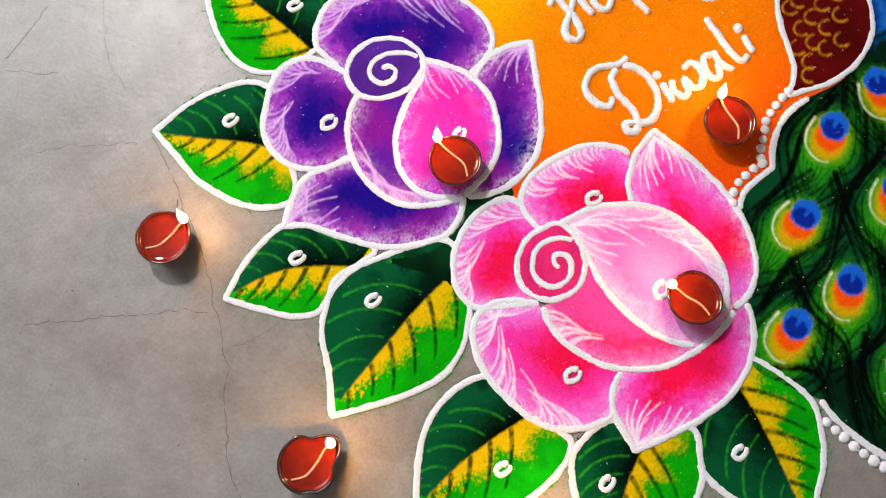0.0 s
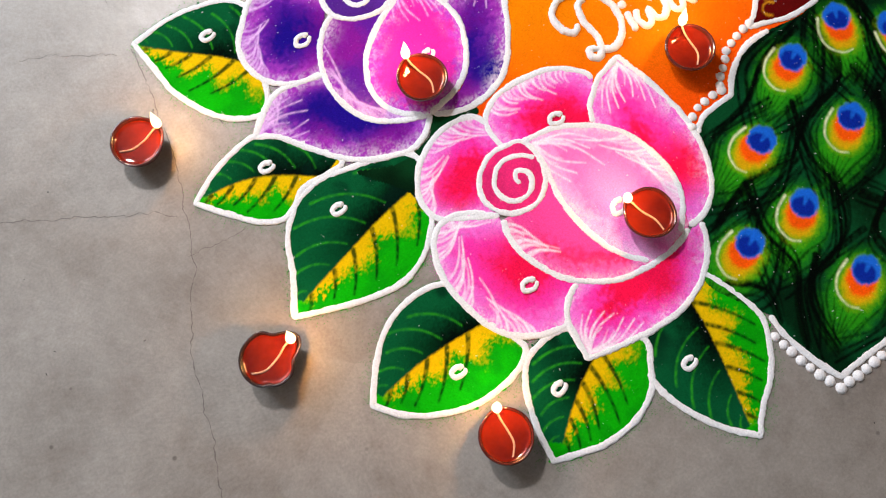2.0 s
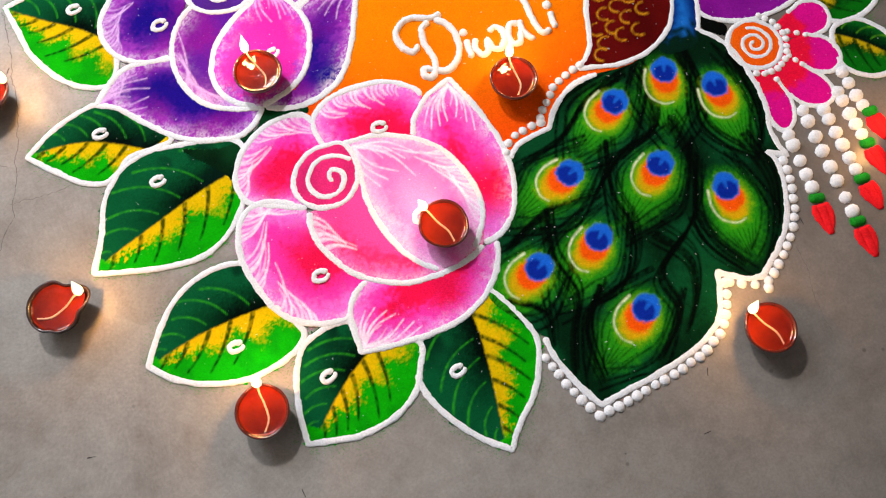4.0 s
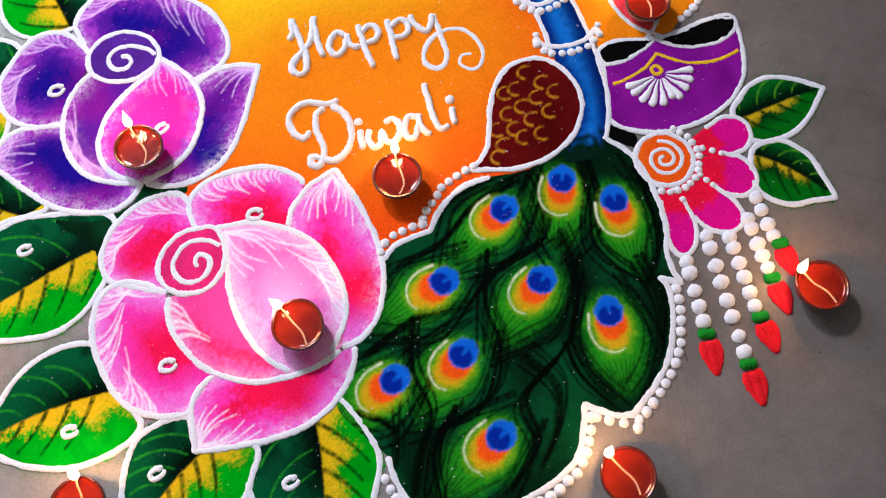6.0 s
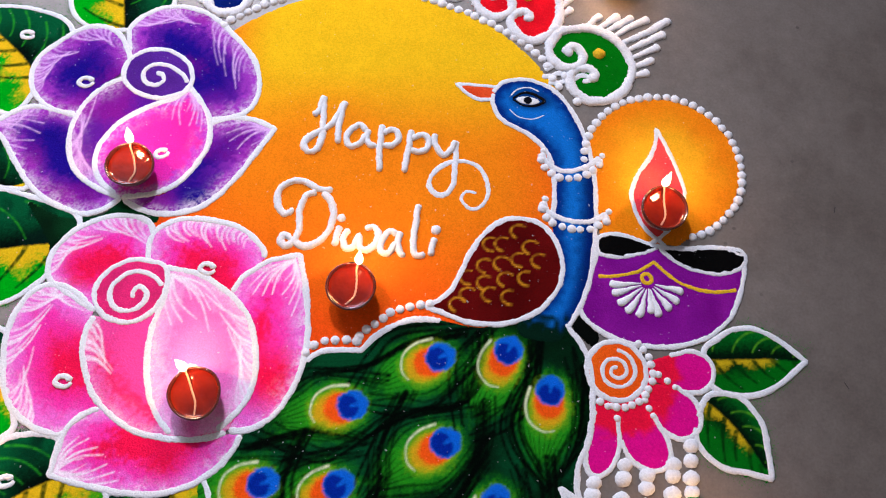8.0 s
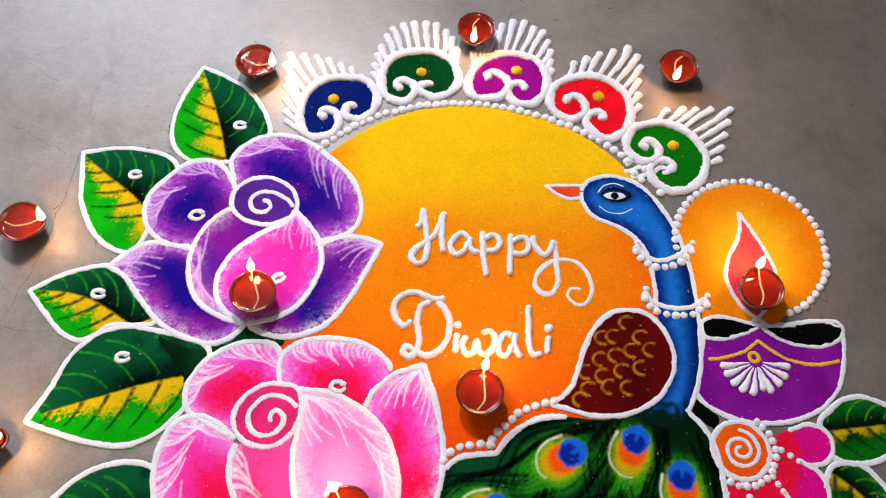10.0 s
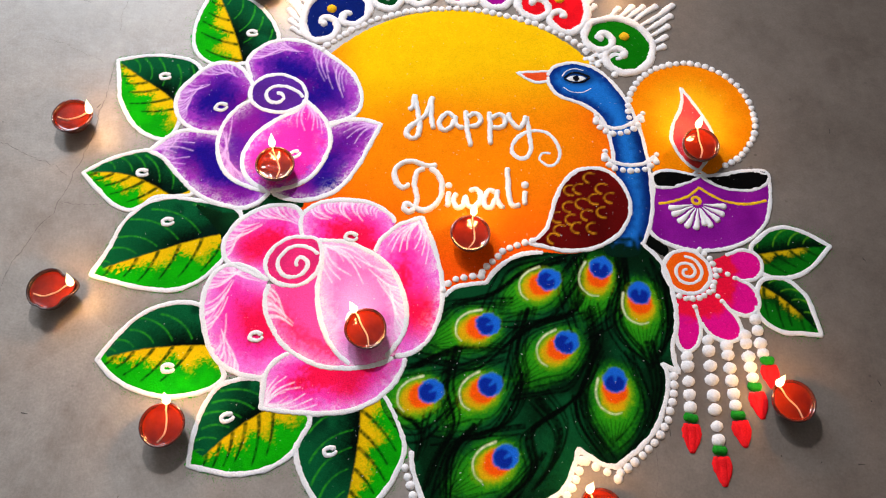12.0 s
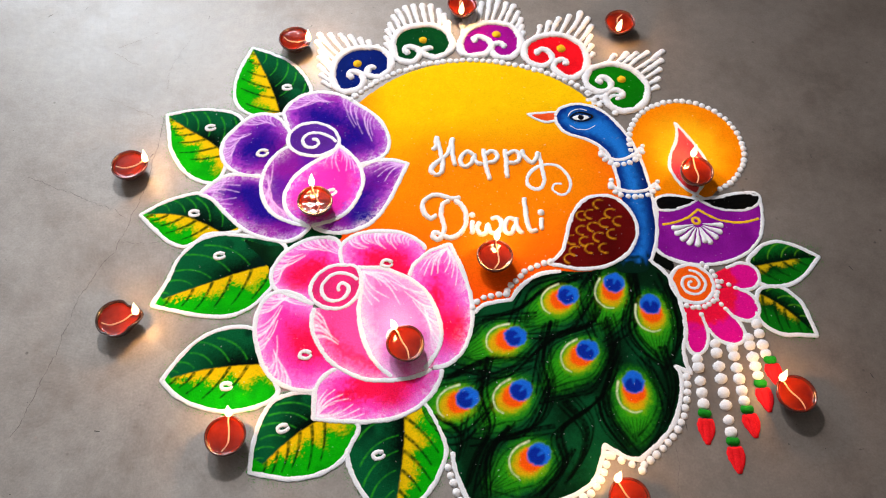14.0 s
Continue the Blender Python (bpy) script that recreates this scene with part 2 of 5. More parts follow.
def floor_material():
    m, n, l, p = material("polished_cement")
    co = n.new("ShaderNodeNewGeometry").outputs["Position"]
    big = noise_node(n, l, 1.9, 7, 0.65, co)
    mid = noise_node(n, l, 8, 8, 0.70, co)
    small = noise_node(n, l, 45, 5, 0.7, co)
    fine = noise_node(n, l, 260, 3, 0.7, co)
    c = ramp(n, l, big.outputs[0], [(0.32, (0.262, 0.229, 0.202)), (0.5, (0.318, 0.286, 0.258)), (0.7, (0.345, 0.319, 0.295))]).outputs[0]
    c = mixer(n, l, "MULTIPLY", c, ramp(n, l, mid.outputs[0], [(0.32, (0.80, 0.78, 0.77)), (0.5, (1.0, 1.0, 1.0)), (0.68, (1.12, 1.12, 1.12))]).outputs[0])
    c = mixer(n, l, "MULTIPLY", c, ramp(n, l, small.outputs[0], [(0.3, (0.88, 0.87, 0.86)), (0.7, (1.08,) * 3)]).outputs[0])
    c = mixer(n, l, "MULTIPLY", c, ramp(n, l, fine.outputs[0], [(0.3, (0.86,) * 3), (0.7, (1.10,) * 3)]).outputs[0])
    # dark pits and grains of dirt
    pits = n.new("ShaderNodeTexVoronoi")
    pits.inputs["Scale"].default_value = 26
    l.new(co, pits.inputs["Vector"])
    patchy = noise_node(n, l, 5, 3, 0.6, co)
    dot = ramp(n, l, pits.outputs["Distance"], [(0.045, (1, 1, 1)), (0.085, (0, 0, 0))]).outputs[0]
    dot = mixer(n, l, "MULTIPLY", dot, ramp(n, l, patchy.outputs[0], [(0.5, (0, 0, 0)), (0.62, (0.8,) * 3)]).outputs[0])
    c = mixer(n, l, "MIX", c, (0.09, 0.075, 0.068), dot)
    # brownish rubbed stains
    rub = noise_node(n, l, 3.3, 5, 0.7, co)
    c = mixer(n, l, "MIX", c, (0.20, 0.155, 0.135), ramp(n, l, rub.outputs[0], [(0.60, (0, 0, 0)), (0.74, (0.55,) * 3)]).outputs[0])
    # light fall-off towards the east wall, put into the colour as darker, browner cement
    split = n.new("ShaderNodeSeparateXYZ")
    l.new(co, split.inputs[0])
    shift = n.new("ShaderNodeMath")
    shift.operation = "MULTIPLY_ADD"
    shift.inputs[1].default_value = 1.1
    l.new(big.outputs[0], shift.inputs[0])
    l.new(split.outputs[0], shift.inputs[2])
    darker = ramp(n, l, shift.outputs[0], [(0.0, (0, 0, 0)), (1.0, (1, 1, 1))])
    darker.color_ramp.elements[0].position, darker.color_ramp.elements[1].position = 0.40, 1.0
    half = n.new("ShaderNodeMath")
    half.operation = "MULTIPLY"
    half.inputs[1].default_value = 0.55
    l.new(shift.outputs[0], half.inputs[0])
    l.new(half.outputs[0], darker.inputs[0])
    c = mixer(n, l, "MIX", c, mixer(n, l, "MULTIPLY", c, (0.50, 0.455, 0.43)), darker.outputs[0])
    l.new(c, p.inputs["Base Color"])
    r = ramp(n, l, mid.outputs[0], [(0.3, (0.28,) * 3), (0.7, (0.48,) * 3)])
    l.new(r.outputs[0], p.inputs["Roughness"])
    p.inputs["Specular IOR Level"].default_value = 0.42
    bump(n, l, mid.outputs[0], 0.38, 0.004, p)
    return m


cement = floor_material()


def plain(name, colour, rough=0.6, spread=0.12, scale=40, metal=0.0, coat=0.0):
    m, n, l, p = material(name)
    co = n.new("ShaderNodeTexCoord").outputs["Object"]
    t = noise_node(n, l, scale, 5, 0.6, co)
    c = mixer(n, l, "MULTIPLY", tuple(colour), ramp(n, l, t.outputs[0], [(0.3, (1 - spread,) * 3), (0.7, (1 + spread,) * 3)]).outputs[0])
    l.new(c, p.inputs["Base Color"])
    p.inputs["Roughness"].default_value, p.inputs["Metallic"].default_value = rough, metal
    p.inputs["Coat Weight"].default_value, p.inputs["Coat Roughness"].default_value = coat, 0.12
    bump(n, l, t.outputs[0], 0.15, 0.001, p)
    return m


plaster = plain("wall_plaster", (0.56, 0.53, 0.50), 0.85, 0.08, 6)
ceiling_paint = plain("ceiling_paint", (0.72, 0.71, 0.69), 0.9, 0.05, 5)
crack_dirt = plain("crack_dirt", (0.15, 0.128, 0.118), 0.95, 0.3, 300)
clay = plain("glazed_terracotta", (0.070, 0.008, 0.004), 0.2, 0.3, 60, coat=0.6)
burnt_clay = plain("sooty_terracotta", (0.022, 0.007, 0.006), 0.25, 0.5, 50, coat=0.4)
cotton = plain("oiled_cotton", (0.62, 0.36, 0.22), 0.7, 0.25, 500)


def oil_material():
    m, n, l, p = material("lamp_oil")
    t = noise_node(n, l, 30, 3, 0.5, n.new("ShaderNodeTexCoord").outputs["Object"])
    c = ramp(n, l, t.outputs[0], [(0.3, (0.095, 0.0035, 0.0012)), (0.7, (0.215, 0.013, 0.002))])
    l.new(c.outputs[0], p.inputs["Base Color"])
    p.inputs["Roughness"].default_value = 0.06
    p.inputs["IOR"].default_value = 1.47
    bump(n, l, noise_node(n, l, 75, 2, 0.5, n.new("ShaderNodeTexCoord").outputs["Object"]).outputs[0], 0.35, 0.003, p)
    return m


oil = oil_material()


def flame_material():
    m, n, l, p = material("flame")
    n.remove(p)
    e = n.new("ShaderNodeEmission")
    g = n.new("ShaderNodeSeparateXYZ")
    l.new(n.new("ShaderNodeTexCoord").outputs["Generated"], g.inputs[0])
    r = ramp(n, l, g.outputs[2], [(0.0, (1.0, 0.45, 0.12)), (0.25, (1.0, 0.80, 0.42)), (1.0, (1.0, 0.78, 0.40))])
    l.new(r.outputs[0], e.inputs[0])
    e.inputs[1].default_value = 5.0
    l.new(e.outputs[0], n["Material Output"].inputs[0])
    return m


flame_glow = flame_material()


# ---- the room ----
def box(bm, lo, hi):
    vs = [bm.verts.new((x, y, z)) for z in (lo[2], hi[2]) for x, y in ((lo[0], lo[1]), (hi[0], lo[1]), (hi[0], hi[1]), (lo[0], hi[1]))]
    for f in ((3, 2, 1, 0), (4, 5, 6, 7), (0, 1, 5, 4), (1, 2, 6, 5), (2, 3, 7, 6), (3, 0, 4, 7)):
        bm.faces.new([vs[i] for i in f])


def boxes(name, spans, mat, label, category):
    bm = bmesh.new()
    for lo, hi in spans:
        box(bm, lo, hi)
    me = bpy.data.meshes.new(name)
    bm.to_mesh(me)
    bm.free()
    me.materials.append(mat)
    return tagged(new(name, me), label, category, kind="structure")


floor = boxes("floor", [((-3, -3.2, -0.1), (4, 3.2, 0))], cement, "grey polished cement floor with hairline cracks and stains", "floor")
boxes("wall_west", [((-3.15, -3.2, 0), (-3, 3.2, 2.9))], plaster, "plain plastered wall", "wall")
boxes("wall_east", [((4, -3.2, 0), (4.15, 3.2, 2.9))], plaster, "plain plastered wall", "wall")
boxes("wall_south", [((-3, -3.35, 0), (4, -3.2, 2.9))], plaster, "plain plastered wall", "wall")
boxes("wall_north", [((-3, 3.2, 0), (-1.95, 3.35, 2.9)), ((-1.95, 3.2, 0), (-0.35, 3.35, 1.3)), ((-1.95, 3.2, 2.6), (-0.35, 3.35, 2.9)),
                     ((-0.35, 3.2, 0), (4, 3.35, 2.9))], plaster, "plastered wall with a window opening", "wall")
boxes("ceiling", [((-3.15, -3.35, 2.9), (4.15, 3.35, 3.0))], ceiling_paint, "plain white painted ceiling", "ceiling")


def crack(pts, width, seed):
    rng = np.random.default_rng(seed)
    line = resample(spline(pts, step=0.01), 0.0045)
    drift = np.cumsum(rng.normal(0, 0.0008, line.shape), 0)
    drift -= np.linspace(0, 1, len(line))[:, None] * drift[-1]
    line += 1.3 * drift + rng.normal(0, 0.0005, line.shape)
    w = 0.8 * width * (0.25 + 0.75 * rng.random(len(line)))
    d = np.gradient(line, axis=0)
    d /= np.linalg.norm(d, axis=1)[:, None] + 1e-9
    nor = np.c_[-d[:, 1], d[:, 0]]
    n = len(line)
    v = np.r_[np.c_[line + nor * w[:, None] / 2, np.full(n, 0.0002)], np.c_[line - nor * w[:, None] / 2, np.full(n, 0.0002)]]
    mesh_object("crack", v, [(i, i + n, i + n + 1, i + 1) for i in range(n - 1)], crack_dirt, floor)


crack([(-0.167, 0.691), (-0.128, 0.707), (-0.089, 0.730)], 0.0012, 1)
crack([(-0.055, 0.503), (-0.065, 0.432), (-0.076, 0.347), (-0.091, 0.291), (-0.115, 0.219)] + [(-0.132, 0.179), (-0.162, 0.112), (-0.179, 0.058), (-0.190, 0.018), (-0.209, -0.061), (-0.233, -0.134)], 0.0017, 2)
crack([(-0.115, 0.219), (-0.083, 0.216), (-0.055, 0.213), (-0.022, 0.216)], 0.0011, 3)
crack([(-0.294, 0.369), (-0.247, 0.344), (-0.204, 0.328), (-0.159, 0.300), (-0.122, 0.284), (-0.102, 0.269)], 0.0013, 4)
crack([(-0.173, 0.678), (-0.140, 0.650), (-0.116, 0.637)], 0.0010, 5)
crack([(-0.188, 0.554), (-0.143, 0.536), (-0.100, 0.514), (-0.075, 0.502)], 0.0009, 6)
crack([(0.822, -0.214), (0.817, -0.269), (0.810, -0.333)], 0.0010, 7)
crack([(-0.016, 0.720), (-0.030, 0.680), (-0.054, 0.626), (-0.055, 0.573)], 0.0009, 9)


def grit(count, seed):
    """Tiny crumbs and fibres of dirt that lie loose on the floor."""
    rng = np.random.default_rng(seed)
    verts, faces = [], []
    for _ in range(count):
        x, y = rng.uniform(-0.6, 1.5), rng.uniform(-0.75, 1.1)
        long, thin, turn = rng.choice([0.0016, 0.0022, 0.003, 0.010]), rng.uniform(0.0007, 0.0014), rng.uniform(0, 3.2)
        c, s, k = math.cos(turn), math.sin(turn), len(verts)
        for u, v, z in ((-1, -0.6, 0), (1, -1, 0), (0.9, 1, 0), (-1.1, 0.7, 0), (0, 0, 1)):
            verts.append((x + c * u * long / 2 - s * v * thin / 2, y + s * u * long / 2 + c * v * thin / 2, 0.0001 + z * thin * 0.7))
        faces += [(k, k + 1, k + 4), (k + 1, k + 2, k + 4), (k + 2, k + 3, k + 4), (k + 3, k, k + 4)]
    return mesh_object("grit", verts, faces, grit_dirt, None, shade=False)


grit_dirt = plain("dark_grit", (0.05, 0.042, 0.04), 0.95, 0.3, 200)
tagged(grit(230, 4), "scattered dark crumbs and fibres of dirt on the floor", "dirt", kind="stuff")


# ---- the sun disc ----
LINE = 0.0085
COVER = []


def uncovered(line, closed=True, least=6):
    """The stretches of a line that no earlier bed of powder lies over."""
    p = resample(line, 0.003, closed)
    free = np.ones(len(p), bool)
    for poly in COVER:
        hit = inside(p[:, 0], p[:, 1], poly)
        if hit.any():
            d, s = edge_distance(p[:, 0], p[:, 1], poly)
            free &= ~(hit & (d > 0.004))
    if free.all():
        return [(p, closed)]
    if closed and free.any():
        k = int(np.argmin(free))
        p, free = np.roll(p, -k, 0), np.roll(free, -k)
    out, run = [], []
    for q, f in zip(p, free):
        if f:
            run.append(q)
        else:
            if len(run) >= least:
                out.append((np.array(run), False))
            run = []
    if len(run) >= least:
        out.append((np.array(run), False))
    return out


def circle(cx, cy, r, a0=0.0, a1=360.0, step=0.003):
    n = max(8, int(abs(radians(a1 - a0)) * r / step))
    a = np.radians(np.linspace(a0, a1, n + 1))
    if abs(a1 - a0) >= 360:
        a = a[:-1]
    return np.c_[cx + r * np.cos(a), cy + r * np.sin(a)]


SUN = (0.558, 0.313, 0.306)
sun = thing("sun_disc", "round bed of powder blended from yellow to deep orange", "rangoli")


def paint_sun(x, y):
    c = mix(rgb("fb5008"), rgb("fd8804"), smooth(0.05, 0.33, y + 0.03 * lattice(x, y, 0.08, 2)))
    c = mix(c, rgb("fcc404"), smooth(0.36, 0.53, y + 0.05 * lattice(x, y, 0.1, 1) - 0.10 * (x - 0.55)))
    c = mix(c, rgb("f84a08"), 0.75 * (1 - smooth(0.0, 0.10, x - 0.30 + 0.2 * np.maximum(0, 0.3 - y))))
    r = np.hypot(x - SUN[0], y - SUN[1])
    c = mix(c, rgb("f84e0a"), 0.7 * smooth(0.17, 0.30, r + 0.02 * (lattice(x, y, 0.03, 6) - 0.5)) * (1 - smooth(0.36, 0.50, y)))
    return c


powder("disc", circle(*SUN), paint_sun, sun, 1.0, 0.004)
bead_row(spline([(0.314, 0.526), (0.335, 0.547), (0.363, 0.568), (0.394, 0.586), (0.436, 0.604), (0.490, 0.617), (0.549, 0.621), (0.608, 0.615), (0.660, 0.601), (0.706, 0.585), (0.745, 0.565), (0.777, 0.542), (0.799, 0.521)]), 0.0145, sun, 0.94)


# ---- flowers ----
def petal_paint(edge_colour, heart_colour, mid_colour, line, heart, reach):
    """Colour that runs from the petal's rim to its heart; strokes are laid on top by the caller."""
    h = np.array(heart)

    def paint(x, y):
        d, s = edge_distance(x, y, line, False)
        n = lattice(x, y, 0.012, 4) * 0.4 + lattice(x, y, 0.004, 5) * 0.6
        k = smooth(0.0, reach * 1.3, d + 0.024 * (n - 0.5))
        c = mix(edge_colour, mid_colour, smooth(0, 0.55, k))
        far = 1 - smooth(0.004, reach * 1.1, np.hypot(x - h[0], y - h[1]) + 0.026 * (n - 0.5))
        c = mix(c, heart_colour, np.maximum(far, smooth(0.55, 1.0, k)))
        if heart_colour[2] > heart_colour[0]:
            c = mix(c, rgb("8c1690"), 0.6 * smooth(0.45, 0.95, lattice(x + 0.3, y, 0.045, 21) + 0.3 * (n - 0.5)))
        # pale dust that drifts in from the rim, thinning out grain by grain
        dust = smooth(0.30, 0.80, 0.55 * lattice(x, y, 0.0019, 7) + 0.45 * lattice(x, y, 0.009, 17))
        haze = smooth(0.35, 0.8, lattice(x, y, 0.03, 19))
        return mix(c, 0.35 * edge_colour + 0.6, dust * (0.62 * (1 - smooth(0.003, 0.016, d)) + 0.40 * haze * (1 - smooth(0.006, 0.034, d))))
    return paint


def with_streaks(paint, line, colour, spans, length, lean=0.0, seed=0, width=0.0042):
    """Fine pale streaks drawn inwards from the rim. spans: stretches of the rim, 0 to 1, with the count of streaks."""
    rng = np.random.default_rng(seed)
    p = np.array(line)
    mid = p.mean(0)
    strokes = []
    for a, b, count in spans:
        for k in range(2 * count):
            s = a + (b - a) * (k + 0.5 + rng.uniform(-0.25, 0.25)) / (2 * count)
            i = min(int(s * (len(p) - 1)), len(p) - 2)
            d = p[i + 1] - p[i]
            d /= np.linalg.norm(d) + 1e-9
            n = np.array((-d[1], d[0]))
            if n @ (mid - p[i]) < 0:
                n = -n
            n = n + d * lean
            ln = length * rng.uniform(0.45, 1.3)
            q = p[i] + n * 0.004
            sway = 0.16 * ln * (math.copysign(1, lean) if lean else rng.choice((-1, 1)))
            strokes.append(np.array([q, q + n * ln * 0.35 - d * sway * 0.9, q + n * ln * 0.7 - d * sway * 0.5, q + n * ln + d * sway * 0.9]))

    def out(x, y):
        c = paint(x, y)
        for i, st in enumerate(strokes):
            c = mix(c, colour, (0.9 - 0.12 * (i % 4)) * brush(x, y, spline(st, step=0.005), width * (1 - 0.1 * (i % 3)), width * 0.3, 0.0010, i % 5, 0.4))
        return c
    return out


def fan_streaks(paint, colour, root, tips, width=0.0038):
    """Curved streaks that spread from one point, with a few shorter hairs between them."""
    r, ends = np.array(root), [np.array(t) for t in tips]
    hairs = [(e, 1.0) for e in ends] + [((a + b) / 2, 0.62) for a, b in zip(ends[:-1], ends[1:])]
    mid = sum(ends) / len(ends) - r

    def out(x, y):
        c = paint(x, y)
        for i, (tip, f) in enumerate(hairs):
            d = (tip - r) * f
            v = np.array((-d[1], d[0])) * (0.13 if d[0] * mid[1] - d[1] * mid[0] < 0 else -0.13)
            c = mix(c, colour, (0.88 if f == 1 else 0.6) * brush(x, y, spline([r, r + d * 0.5 + v, r + d], step=0.005), width, width * 0.4, 0.0010, i % 5, 0.45))
        return c
    return out


def petal(parent, visible, closing, paint_args, level, streak=None, fan=None, corners=(), name="petal"):
    rim = spline(visible, corners=corners)
    body = np.r_[rim, spline(closing)] if len(closing) > 1 else np.r_[rim, np.array(closing).reshape(-1, 2)]
    paint = petal_paint(*paint_args[:3], rim, *paint_args[3:])
    if streak:
        paint = with_streaks(paint, rim, *streak)
    if fan:
        paint = fan_streaks(paint, *fan)
    ob = powder(name, body, paint, parent, level, 0.0015, feather=0.005)
    COVER.append(body)
    spill(rim, lambda x, y: np.tile(paint_args[0], (len(x), 1)), ob, int(len(rim) * 4), len(COVER), 0.005)
    ridge("outline", rim, LINE, white, ob, seed=random.randrange(99), base=0.001 * level - 0.0006)
    return ob


def mark(x, y, size, angle, parent, base=0.002):
    """A small ring of white powder, like a drop of dew."""
    a = np.linspace(0.1, 2 * math.pi - 0.02, 22)
    c, s = math.cos(angle), math.sin(angle)
    u, v = size * np.cos(a), 0.62 * size * np.sin(a)
    ridge("dew_drop", np.c_[x + c * u - s * v, y + s * u + c * v], 0.0070, white, parent, base=base, height=0.2, rough=0.4, taper=(1.25, 0.8))


LILAC, INDIGO, VIOLET, STREAK = rgb("a83ec0"), rgb("1e0e84"), rgb("5a1c98"), rgb("e6b8f0")
purple_flower = thing("flower", "rangoli flower of violet and indigo powder with white outlines", "rangoli flower", "rangoli flowers")
petal(purple_flower, [(0.191, 0.461), (0.181, 0.495), (0.192, 0.521), (0.221, 0.543), (0.255, 0.548), (0.292, 0.539), (0.335, 0.507), (0.368, 0.473), (0.385, 0.433), (0.385, 0.402), (0.372, 0.380), (0.349, 0.370), (0.324, 0.364)],
      [(0.300, 0.389), (0.273, 0.409), (0.234, 0.425), (0.201, 0.436)], (LILAC, INDIGO, VIOLET, [(0.311, 0.437)][0], 0.050), 1.8, (STREAK, [(0.10, 0.3, 5), (0.42, 0.64, 5)], 0.038, 0.9, 1))
petal(purple_flower, [(0.195, 0.446), (0.183, 0.469), (0.163, 0.491), (0.137, 0.498), (0.110, 0.488), (0.089, 0.466), (0.068, 0.439), (0.063, 0.412), (0.070, 0.382), (0.090, 0.361), (0.117, 0.350), (0.141, 0.349)],
      [(0.149, 0.364), (0.169, 0.401), (0.192, 0.427)], (LILAC, INDIGO, VIOLET, [(0.152, 0.411)][0], 0.046), 1.8, (STREAK, [(0.2, 0.42, 5), (0.5, 0.8, 7)], 0.030, -0.6, 2))
petal(purple_flower, [(0.143, 0.345), (0.117, 0.350), (0.080, 0.353), (0.054, 0.338), (0.028, 0.313), (0.055, 0.297), (0.086, 0.259), (0.119, 0.227), (0.156, 0.208), (0.192, 0.201), (0.217, 0.211), (0.236, 0.230)],
      [(0.206, 0.246), (0.168, 0.279), (0.149, 0.319)], (LILAC, INDIGO, VIOLET, [(0.120, 0.308)][0], 0.040), 1.8,
      (STREAK, [(0.14, 0.26, 3)], 0.028, 0.9, 3), (STREAK, [(0.033, 0.313)][0], [(0.073, 0.345), (0.091, 0.339), (0.103, 0.328), (0.102, 0.312), (0.097, 0.300), (0.091, 0.286), (0.084, 0.276), (0.078, 0.266)]), (4,))
petal(purple_flower, [(0.327, 0.356), (0.354, 0.370), (0.387, 0.372), (0.420, 0.362), (0.403, 0.324), (0.385, 0.286), (0.362, 0.249), (0.336, 0.226), (0.299, 0.214), (0.268, 0.216), (0.239, 0.228)],
      [(0.289, 0.241), (0.323, 0.283), (0.334, 0.321)], (LILAC, INDIGO, VIOLET, [(0.331, 0.245)][0], 0.042), 1.8,
      None, (STREAK, [(0.413, 0.360)][0], [(0.349, 0.357), (0.356, 0.346), (0.362, 0.334), (0.375, 0.323), (0.387, 0.305), (0.380, 0.286), (0.369, 0.264)]), (3,))
cup = petal(purple_flower, [(0.197, 0.418), (0.169, 0.397), (0.149, 0.364), (0.142, 0.326), (0.150, 0.287), (0.171, 0.257), (0.203, 0.239), (0.236, 0.230)],
            [(0.247, 0.256), (0.278, 0.318), (0.289, 0.413), (0.245, 0.402)], (LILAC, VIOLET, rgb("70309c"), [(0.182, 0.323)][0], 0.030), 2.2,
            (STREAK, [(0.55, 0.95, 6)], 0.04, -1.6, 5))
MAGENTA = rgb("f02aaa")
inner = petal(purple_flower, [(0.236, 0.230), (0.273, 0.240), (0.302, 0.257), (0.323, 0.289), (0.334, 0.327), (0.326, 0.365), (0.308, 0.393), (0.287, 0.413), (0.273, 0.392), (0.240, 0.373), (0.208, 0.345), (0.189, 0.310), (0.187, 0.282), (0.200, 0.254), (0.228, 0.233)],
              [(0.232, 0.231)], (rgb("c845cc"), MAGENTA, rgb("ee30b0"), [(0.262, 0.332)][0], 0.030), 2.6,
              None, (STREAK, [(0.289, 0.408)][0], [(0.262, 0.371), (0.276, 0.357), (0.289, 0.350), (0.302, 0.350), (0.311, 0.355), (0.319, 0.344)]), (7,), "inner_petal")


def whorl(name, pts, inner_pts, colour, parent, level):
    rim = spline(pts, closed=True)
    heart = powder(name, rim, lambda x, y: mix(colour, colour * 0.75, lattice(x, y, 0.02, 6)), parent, level)
    ridge("outline", rim, LINE * 0.9, white, heart, closed=True, base=0.001 * level - 0.0006)
    ridge("spiral", spline(inner_pts), LINE * 0.85, white, heart, base=0.001 * level - 0.0003)


